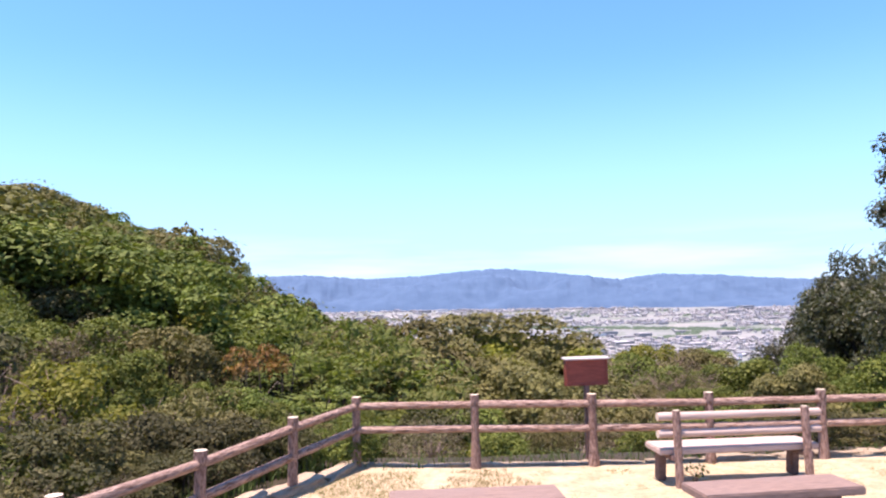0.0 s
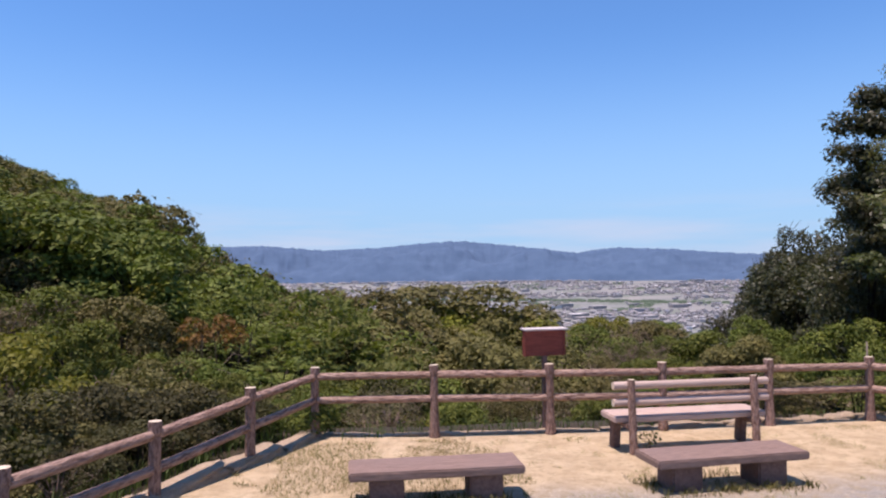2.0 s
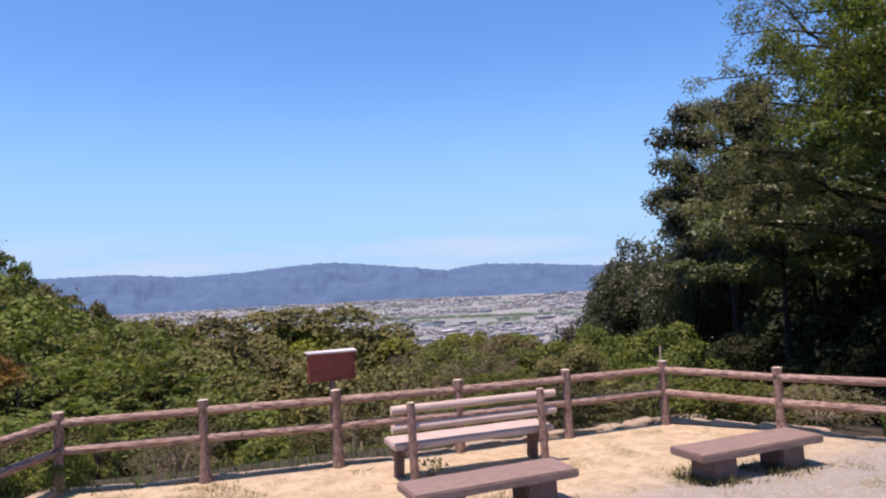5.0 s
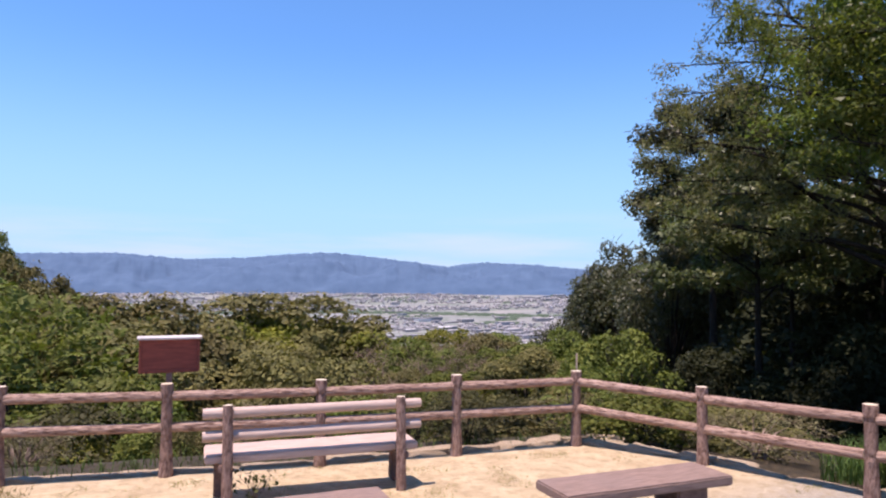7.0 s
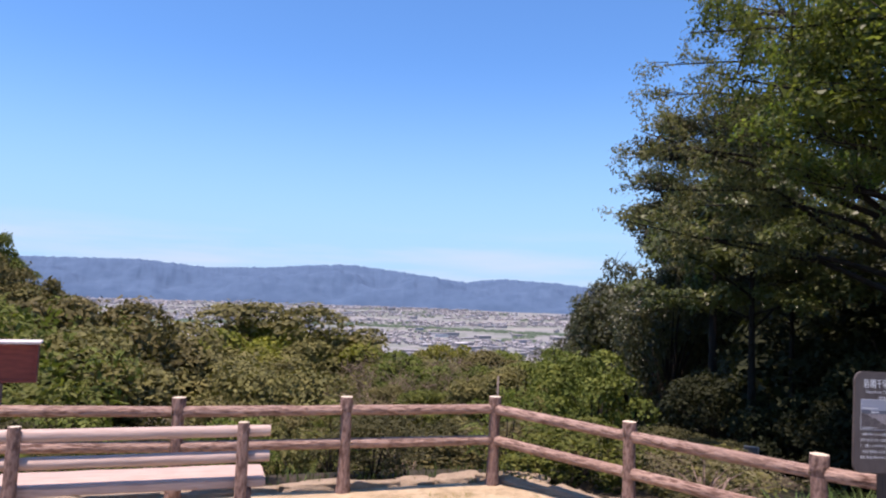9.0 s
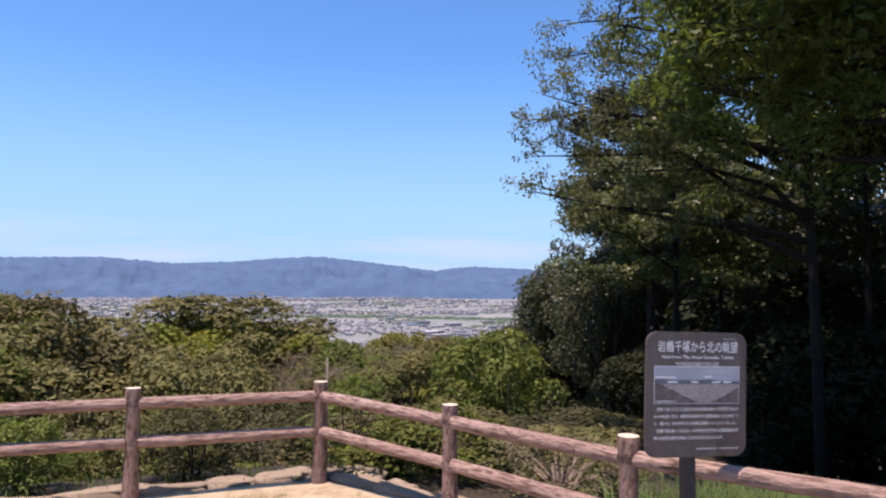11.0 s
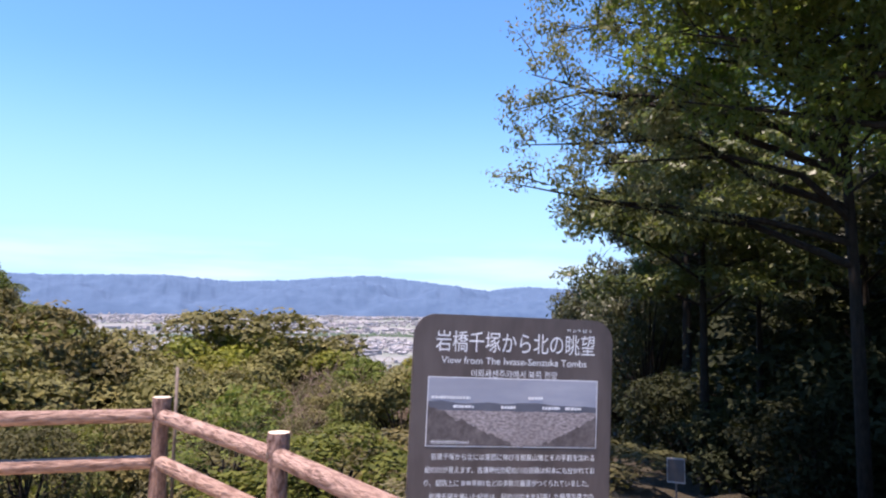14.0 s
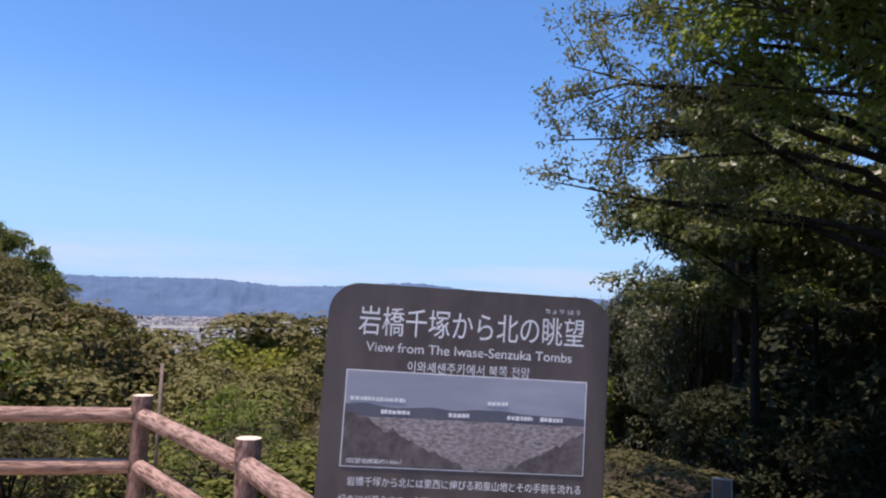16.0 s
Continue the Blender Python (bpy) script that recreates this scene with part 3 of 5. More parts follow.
def stone_mesh(seed):
    rng = random.Random(seed)
    bm = bmesh.new()
    bmesh.ops.create_icosphere(bm, subdivisions=3, radius=1.0)
    for v in bm.verts:
        p = v.co.copy()
        q = Vector([math.copysign(abs(c) ** 0.5, c) for c in p])
        v.co = q * (0.82 + 0.3 * noise.noise(p * 1.5 + Vector((seed * 3.1, 0, 0))) + 0.16 * noise.noise(p * 4 + Vector((seed, 5, 0))))
    me = bpy.data.meshes.new("stone")
    bm.to_mesh(me)
    bm.free()
    me.materials.append(STONE)
    me.polygons.foreach_set("use_smooth", [True] * len(me.polygons))
    return me


def build_kerb():
    rng = random.Random(8)
    meshes = [stone_mesh(i) for i in range(7)]
    k = tagged(new("kerb"), "low kerb of rough pale stones under the fence", "kerb", kind="structure")
    for i in range(2, len(POSTS) - 1):
        a, c = Vector(POSTS[i][:3]), Vector(POSTS[i + 1][:3])
        d = c - a
        out = Vector((-d.y, d.x, 0)).normalized()
        s = 0.0
        low, left = 5 <= i <= 7, i < 5
        while s < d.length:
            ln = rng.uniform(0.3, 0.75) if not left else rng.uniform(0.5, 1.1)
            h = rng.uniform(0.035, 0.055) if low else rng.uniform(0.08, 0.13) if left else rng.uniform(0.05, 0.085)
            w = rng.uniform(0.08, 0.11) if low else rng.uniform(0.14, 0.2) if left else rng.uniform(0.09, 0.14)
            p = a + d.normalized() * (s + ln / 2) + out * (0.03 if left else (0.05 if low else 0.07) + w + rng.uniform(-0.03, 0.03))
            z = float(terrace_z(p.x, p.y))
            part("stone", rng.choice(meshes), k, Matrix.Translation((p.x, p.y, z + 0.01 if left else min(z, a.z + 0.03))) @ pose(0, 0, 0, rng.uniform(-5, 5), rng.uniform(-3, 3), math.degrees(math.atan2(d.y, d.x)) + rng.uniform(-5, 5)) @ Matrix.Diagonal((ln / 1.55, w, h, 1)))
            s += ln * 0.93

    for x, y, sx, sy, sz, turn in ((8.27, 8.45, 0.27, 0.18, 0.10, -50), (8.48, 8.0, 0.2, 0.16, 0.08, -70), (7.75, 8.74, 0.24, 0.12, 0.07, 8)):
        part("stone", rng.choice(meshes), k, Matrix.Translation((x, y, 0.02)) @ pose(0, 0, 0, 4, -3, turn) @ Matrix.Diagonal((sx, sy, sz, 1)))


build_kerb()


# ---------------------------------------------------------------- benches
def slab(length, width, thick, seed, mat, bevel=0.012):
    """A plank with worn edges, its length along x."""
    bm = bmesh.new()
    bmesh.ops.create_cube(bm, size=1.0, matrix=Matrix.Diagonal((length, width, thick, 1)))
    bmesh.ops.subdivide_edges(bm, edges=[e for e in bm.edges if abs(e.verts[0].co.x - e.verts[1].co.x) > 0.1], cuts=14)
    sharp = [e for e in bm.edges if len(e.link_faces) == 2 and e.calc_face_angle() > 0.5]
    bmesh.ops.bevel(bm, geom=sharp, offset=bevel, segments=2, affect="EDGES")
    for v in bm.verts:
        v.co += Vector((0.004, 0.005, 0.004)) * noise.noise(v.co * 5 + Vector((seed * 9, 0, 0)))
    me = bpy.data.meshes.new("plank")
    bm.to_mesh(me)
    bm.free()
    me.materials.append(mat)
    return me


def flat_bench(x, y, turn, length, top, seed):
    z = float(terrace_z(x, y))
    h = top - z
    t = thing("bench", pose(x, y, z, 0, 0, turn), "low backless brown bench with two block legs on sand", "bench", "backless benches on the terrace")
    part("seat", slab(length, 0.46, 0.075, seed, PLANK), t, pose(0, 0, h - 0.0375))
    for s in (-1, 1):
        part("leg", slab(0.30, 0.30, h - 0.07, seed + s + 4, LEG, 0.014), t, pose(s * length * 0.285, 0.0, (h - 0.085) / 2 - 0.005))
    return t


flat_bench(1.40, 6.40, -4.0, 1.53, 0.455, 1)
flat_bench(4.08, 6.16, -0.5, 1.52, 0.455, 2)
flat_bench(6.80, 5.95, -0.5, 1.53, 0.43, 3)


def back_bench():
    z = float(terrace_z(4.6, 7.6))
    t = thing("bench", pose(4.63, 7.47, z, 0, 0, -3.0), "pale weathered log bench with two backrest rails facing the view", "bench")
    for s in (-1, 1):
        part("post", log_mesh("bench_post", 0.86, 0.046, 0.043, 60 + s, (LOG_POST, LOG_END), "z", 0.0), t, pose(s * 0.75, 0, -0.02, -2.5, 0, 0))
        part("leg", slab(0.09, 0.13, 0.34, 70 + s, LEG), t, pose(s * 0.80, 0.40, 0.165, 7, 0, 0))
        part("bracket", slab(0.10, 0.5, 0.06, 75 + s, LEG), t, pose(s * 0.77, 0.25, 0.315))
    for h in (0.765, 0.575):
        m = log_mesh("backrest_rail", 1.9, 0.046, 0.043, int(h * 100), (PLANK_PALE, LOG_END), "x")
        part("backrest_rail", m, t, pose(-0.95, 0.085, h))
    part("seat", slab(1.86, 0.44, 0.07, 80, PLANK_PALE), t, pose(0.0, 0.30, 0.38))
    return t


back_bench()


def notice_box():
    t = thing("notice_board", pose(3.445, 9.16, 0.0, 0, 0, 2.0), "reddish-brown wooden notice board with a small pale roof", "notice board")
    part("post", Buf().box(-0.03, 0.03, -0.03, 0.03, -0.7, 1.1, 0, 0.004).mesh("post", LEG), t)
    part("panel", Buf().box(-0.265, 0.265, -0.035, 0.02, 1.03, 1.335, 0, 0.003).mesh("panel", BOX_WOOD), t)
    for s in (-1, 1):
        part("side_board", Buf().box(s * 0.278 - 0.013, s * 0.278 + 0.013, -0.045, 0.05, 1.0, 1.34, 0, 0.004).mesh("side_board", BOX_WOOD), t)
    part("bottom_board", Buf().box(-0.265, 0.265, -0.04, 0.045, 1.0, 1.03, 0, 0.003).mesh("bottom_board", BOX_WOOD), t)
    roof = Buf().box(-0.31, 0.31, -0.085, 0.085, -0.011, 0.011, 0, 0.004).mesh("roof", BOX_ROOF)
    part("roof", roof, t, pose(0, 0, 1.355, 3, 0, 0), "pale sheet roof")


notice_box()


# ---------------------------------------------------------------- signs
def plain(name, col, rough=0.6, var=0.12, fine=30):
    return two_scale(name, tuple(c * (1 - var) for c in col), tuple(min(1, c * (1 + var)) for c in col), fine, 4, rough, 0.05, 0.001)


SIGN_GREY = two_scale("sign_plate_grey", (0.062, 0.048, 0.043), (0.108, 0.085, 0.076), 22, 4.0, 0.5, 0.08, 0.001, (1, 1, 0.22), (0.15, 0.125, 0.112))
SIGN_WHITE = plain("sign_lettering", (0.80, 0.80, 0.78))
SIGN_PRINT = plain("sign_small_print", (0.42, 0.41, 0.40))
SIGN_STEEL = plain("sign_post_brown", (0.06, 0.05, 0.045))


def words(text, size, parent, at, mat, width=None, name="lettering"):
    cu = bpy.data.curves.new(name, "FONT")
    cu.body, cu.size, cu.align_x, cu.align_y, cu.extrude = text, size, "CENTER", "CENTER", 0.00012
    tmp = bpy.data.objects.new(name, cu)
    scene.collection.objects.link(tmp)
    bpy.context.view_layer.update()
    me = bpy.data.meshes.new_from_object(tmp.evaluated_get(bpy.context.evaluated_depsgraph_get()))
    bpy.data.objects.remove(tmp)
    me.materials.clear()
    me.materials.append(mat)
    if len(me.vertices):
        co = np.empty(len(me.vertices) * 3)
        me.vertices.foreach_get("co", co)
        co = co.reshape(-1, 3)
        mid = (co.max(0) + co.min(0)) / 2
        k = width / (co[:, 0].max() - co[:, 0].min()) if width else 1
        co = (co - mid) * np.array((k, 1, 1))
        me.vertices.foreach_set("co", co.ravel())
    return part(name, me, parent, at)


def rounded_plate(w, h, r, thick, mat, name="plate"):
    bm = bmesh.new()
    pts = []
    for cx, cz, a0 in ((w / 2 - r, h / 2 - r, 0), (-w / 2 + r, h / 2 - r, 90), (-w / 2 + r, -h / 2 + r, 180), (w / 2 - r, -h / 2 + r, 270)):
        for i in range(9):
            a = radians(a0 + 90 * i / 8)
            pts.append(bm.verts.new((cx + r * math.cos(a), thick / 2, cz + r * math.sin(a))))
    f = bm.faces.new(pts)
    g = bmesh.ops.extrude_face_region(bm, geom=[f])
    bmesh.ops.translate(bm, verts=[v for v in g["geom"] if isinstance(v, bmesh.types.BMVert)], vec=(0, -thick, 0))
    bmesh.ops.recalc_face_normals(bm, faces=bm.faces)
    bmesh.ops.bevel(bm, geom=[e for e in bm.edges if e.calc_face_angle(0) > 1.2], offset=0.003, segments=2, affect="EDGES")
    me = bpy.data.meshes.new(name)
    bm.to_mesh(me)
    bm.free()
    me.materials.append(mat)
    return me


def view_sign():
    W, H = 0.558, 0.605
    t = thing("information_sign", pose(8.977, 5.07, 0.0, 0, 0, -9.5), "dark grey information sign with white lettering and a view picture", "sign")
    part("post", Buf().box(-0.062, 0.0, 0.012, 0.062, -0.2, 1.3, 0, 0.004).mesh("post", SIGN_STEEL), t)
    plate = part("plate", rounded_plate(W, H, 0.06, 0.018, SIGN_GREY), t, pose(0, 0, 1.226, 0, 1.7, 0))
    up = lambda x, z: pose(x, -0.0092, z, 90, 0, 0)
    words("岩橋千塚から北の眺望", 0.06, plate, up(0.003, 0.232), SIGN_WHITE, 0.445)
    words("ちょう ぼう", 0.011, plate, up(0.18, 0.272), SIGN_WHITE, 0.07)
    words("View from The Iwase-Senzuka Tombs", 0.026, plate, up(0.0, 0.182), SIGN_WHITE, 0.405)
    words("이와세센주카에서 북쪽 전망", 0.023, plate, up(0.0, 0.148), SIGN_WHITE, 0.24)
    # the picture: a frame, sky, hills, plain and dark woods, each a thin layer
    sky_m, hill_m = two_scale("print_sky", (0.29, 0.31, 0.36), (0.42, 0.42, 0.45), 9, 3, 0.45, 0, 0.001, (0.5, 1, 2)), plain("print_hills", (0.13, 0.135, 0.16), 0.45)
    town_m = two_scale("print_town", (0.10, 0.085, 0.08), (0.50, 0.43, 0.41), 130, 8, 0.45, 0, 0.001, (0.7, 1, 1.6), (0.20, 0.165, 0.155))
    wood_m = two_scale("print_woods", (0.08, 0.066, 0.062), (0.21, 0.175, 0.165), 50, 9, 0.45, 0, 0.001)
    PW, PH, PZ = 0.468, 0.178, 0.046

    def layer(name, tops, mat, y, low=-PH / 2):
        b = Buf()
        n = len(tops)
        vs = [(-PW / 2 + PW * i / (n - 1), y, low) for i in range(n)] + [(-PW / 2 + PW * i / (n - 1), y, z) for i, z in enumerate(tops)]
        b.add(vs, [[i, i + 1, n + i + 1, n + i] for i in range(n - 1)], 0, False)
        part(name, b.mesh(name, mat), picture)

    picture = part("picture", Buf().box(-PW / 2 - 0.002, PW / 2 + 0.002, -0.0002, 0.0002, -PH / 2 - 0.002, PH / 2 + 0.002).mesh("picture", SIGN_WHITE), plate, pose(0, -0.0092, PZ), "pale printed view of the plain")
    N = 61
    nz = lambda i, k, s: noise.noise(Vector((i * k, s, 0)))
    layer("printed_sky", [PH / 2] * N, sky_m, -0.00035)
    layer("printed_ridge", [0.026 + 0.006 * nz(i, 0.12, 1) + 0.006 * math.exp(-((i - 37) / 6) ** 2) - 0.00012 * i for i in range(N)], hill_m, -0.0005)
    layer("printed_town", [0.004 + 0.002 * nz(i, 0.2, 4) for i in range(N)], town_m, -0.00065)
    layer("printed_wood", [max(0.018 - 0.0034 * i, -0.089 + 0.002 * max(0, i - 38) ** 1.2) + 0.014 * nz(i, 0.45, 6) + 0.008 * nz(i, 1.3, 3) for i in range(N)], wood_m, -0.0008)

    def bars(x0, x1, z, h, on, seed, gap=0.16):
        """A line of unreadable print: little bars of one colour."""
        rng = random.Random(seed)
        b = Buf()
        x = x0
        while x < x1:
            w = min(rng.uniform(0.6, 1.0) * h, x1 - x)
            b.box(x, x + w, -0.00012, 0.00012, z - h / 2 * rng.uniform(0.7, 1), z + h / 2 * rng.uniform(0.7, 1))
            x += w + h * rng.uniform(gap * 0.6, gap * 1.6)
        part("printed_line", b.mesh("printed_line", SIGN_PRINT if on is plate else SIGN_WHITE), on, pose(0, -0.0092 if on is plate else -0.00105, 0))

    words("岩橋千塚から北には東西に伸びる和泉山地とその手前を流れる", 0.019, plate, up(0.006, -0.071), SIGN_WHITE, 0.452)
    words("紀の川が見えます。古墳時代の紀の川の流路は何本にも分かれてお", 0.019, plate, up(0.0, -0.105), SIGN_WHITE, 0.468)
    words("り、堤防上に", 0.019, plate, up(-0.188, -0.139), SIGN_WHITE, 0.092)
    bars(-0.135, -0.072, -0.139, 0.015, plate, 3)
    words("などの多数の集落がつくられていました。", 0.019, plate, up(0.075, -0.139), SIGN_WHITE, 0.286)
    words("岩橋千塚を築いた紀氏は、紀の川の水を利用した農業生産力の", 0.019, plate, up(0.006, -0.174), SIGN_WHITE, 0.452)
    words("増大を背景に勢力を伸ばしたものと考えられています。", 0.019, plate, up(-0.042, -0.208), SIGN_WHITE, 0.384)
    bars(0.0, 0.11, -0.262, 0.009, plate, 6)
    bars(0.125, 0.235, -0.262, 0.009, plate, 7)
    for x0, x1, z in ((-0.165, -0.11, 0.014), (-0.035, 0.005, 0.014), (0.08, 0.13, 0.014), (0.145, 0.19, 0.014), (-0.225, -0.12, 0.037), (0.04, 0.08, 0.04)):
        bars(x0, x1, z, 0.0085, picture, int(x0 * 1000))
    words("（眺望地標高約140m）", 0.0105, picture, pose(-0.172, -0.00105, -0.079, 90, 0, 0), SIGN_WHITE, 0.105)


view_sign()


def map_board():
    cream = plain("map_board_cream", (0.74, 0.66, 0.53), 0.5)
    yellow, red, grey = plain("sign_yellow", (0.75, 0.55, 0.12)), plain("sign_red", (0.42, 0.08, 0.05)), plain("sign_ink", (0.10, 0.09, 0.09))
    edge = plain("map_board_edge", (0.36, 0.29, 0.23), 0.6)
    t = thing("map_board", pose(9.38, 4.17, 0.0, 0, 0, -38), "cream wooden map board with a yellow numbered panel", "sign")
    part("board", Buf().box(0.0, 0.62, -0.006, 0.03, 0.55, 1.405, 0, 0.004).mesh("board", cream), t)
    part("edge_strip", Buf().box(-0.016, -0.001, -0.008, 0.032, 0.54, 1.41, 0, 0.003).mesh("edge_strip", edge), t)
    for x in (0.08, 0.54):
        part("post", Buf().box(x - 0.03, x + 0.03, 0.031, 0.09, -0.1, 1.3, 0, 0.004).mesh("post", edge), t)
    part("panel", Buf().box(0.038, 0.60, -0.0085, -0.006, 1.255, 1.378).mesh("panel", plain("panel_cream", (0.78, 0.68, 0.50), 0.5)), t)
    disc = Buf()
    disc.add([(0.066 + 0.028 * math.cos(a * math.pi / 16) * (1 + 0.03 * math.sin(a * 5)), -0.0094, 1.322 + 0.052 * math.sin(a * math.pi / 16)) for a in range(32)], [list(range(31, -1, -1))], 0, False)
    part("yellow_patch", disc.mesh("yellow_patch", yellow), t, None, "yellow patch behind the number")
    part("panel_edge", Buf().box(0.0355, 0.0378, -0.0095, -0.006, 1.255, 1.378).mesh("panel_edge", grey), t)
    star = Buf()
    for r, y, m in ((0.027, -0.010, 0), (0.02, -0.0115, 1)):
        pts = [(0.066 + r * math.sin(i * math.pi / 5) * (1 if i % 2 == 0 else 0.74), y, 1.324 + r * math.cos(i * math.pi / 5) * (1 if i % 2 == 0 else 0.74)) for i in range(10)]
        star.add(pts, [list(range(10))], m, False)
    part("number_badge", star.mesh("number_badge", red, cream), t)
    words("6", 0.034, t, pose(0.066, -0.0122, 1.324, 90, 0, 0), grey, None, "number")
    part("seam", Buf().box(0.0, 0.62, -0.0085, -0.0062, 1.149, 1.153).mesh("seam", grey), t)
    part("latch_plate", Buf().box(0.016, 0.036, -0.014, -0.006, 1.19, 1.245, 0, 0.003).mesh("latch_plate", plain("latch_metal", (0.25, 0.22, 0.2), 0.4)), t, None, "small dull metal latch")
    rng = random.Random(4)
    for k in range(9):
        z = 1.09 - 0.03 * k
        part("printed_line", Buf().box(0.05, rng.uniform(0.3, 0.55), -0.0085, -0.0062, z - 0.006, z + 0.006).mesh("printed_line", grey), t)


map_board()


def marker_posts():
    t = thing("marker_pole", pose(8.02, 8.62, -0.1), "thin grey pole standing behind the corner post", "pole")
    part("pole", Buf().tube([(0, 0, 0), (0, 0, 0.6), (0, 0, 1.19)], [0.012, 0.011, 0.011], 8).mesh("pole", POLE), t)
    low = float(ground_z(14.9, 12.1))
    t = thing("marker_sign", pose(14.9, 12.1, low, 0, 0, -40), "small grey plate with a pale rim on a thin stake", "sign")
    part("stake", Buf().box(-0.015, 0.015, -0.015, 0.015, -0.3, -0.75 - low, 0, 0.003).mesh("stake", POLE), t)
    part("plate", Buf().box(-0.115, 0.115, -0.03, -0.0155, -0.99 - low, -0.67 - low, 0, 0.003).mesh("plate", plain("stake_plate", (0.12, 0.105, 0.10))), t)
    rim = Buf()
    for x0, x1, z0, z1 in ((-0.13, 0.13, -0.668, -0.648), (-0.13, 0.13, -1.012, -0.992), (-0.13, -0.117, -0.99, -0.67), (0.117, 0.13, -0.99, -0.67)):
        rim.box(x0, x1, -0.034, -0.012, z0 - low, z1 - low, 0, 0.002)
    part("rim", rim.mesh("rim", plain("stake_plate_rim", (0.45, 0.41, 0.38))), t, None, "pale rim")


marker_posts()


# ---------------------------------------------------------------- plants
def crown_clumps(rx, ry, rz, n, r, rng, base=0.15, apart=0.75):
    """Clump centres kept apart on and within the upper part of an ellipsoid that stands on the ground."""
    out = []
    for _ in range(n * 12):
        if len(out) == n:
            break
        d = unit(rng.normal(size=3) + np.array((0, 0, 0.35)))
        k = rng.uniform(0.45, 1.0) ** 0.5 * rng.uniform(0.82, 1.2)
        z = max(rz * (1 + base) + d[2] * rz * k, r * 0.5)
        c = (d[0] * rx * k, d[1] * ry * k, z, r * rng.uniform(0.55, 1.3))
        if all((c[0] - q[0]) ** 2 + (c[1] - q[1]) ** 2 + (c[2] - q[2]) ** 2 > (apart * 0.5 * (c[3] + q[3])) ** 2 for q in out):
            out.append(c)
    return out


def shrub(name, label, category, leafmat, rx, ry, rz, n, r, per, size, seed, aspect=0.5, corners=4, base=0.15, trunk=0.05, fill=0.7, up=0.35, apart=0.8, dome=0.6, shoots=(), twigs=0, twigmat=None):
    rng = np.random.default_rng(seed)
    t = thing(name, pose(0, 0, -400), label, category)
    cl = crown_clumps(rx, ry, rz, n, r, rng, base, apart)
    b = Buf()
    r2 = random.Random(seed)
    for _ in range(1 if trunk > 0.08 else 3):
        o = (r2.uniform(-0.1, 0.1), r2.uniform(-0.1, 0.1), -0.6)
        b.tube([o, (o[0] * 2, o[1] * 2, rz * 0.5), (o[0] * 4, o[1] * 4, rz * (1.2 + base))], [trunk, trunk * 0.75, trunk * 0.4], 6)
    for cx, cy, cz, cr in cl[::2]:
        s = rz * r2.uniform(0.2, 0.6)
        b.tube([(0, 0, s), (cx * 0.5, cy * 0.5, (s + cz) / 2 + 0.1 * rz), (cx, cy, cz)], [trunk * 0.5, trunk * 0.3, trunk * 0.12], 4, cap=False)
        for _ in range(twigs):
            e = (cx + r2.uniform(-1, 1) * cr * 1.3, cy + r2.uniform(-1, 1) * cr * 1.3, cz + r2.uniform(0.1, 1.5) * cr)
            b.tube([(cx, cy, cz), e], [trunk * 0.14, trunk * 0.05], 3, cap=False)
    verts = leaves(cl, per, size, rng, aspect, up, fill, 0.0, corners, 0.8, dome)
    if shoots:
        quads = fronds(*shoots[:1], rx, ry, rz, *shoots[1:], rng)
        verts = quads if not per else np.concatenate((verts, quads))
    part("trunk", b.mesh("trunk", twigmat or BARK), t)
    part("crown", quads_mesh("crown", verts, leafmat), t)
    return t


PLANTS = {}


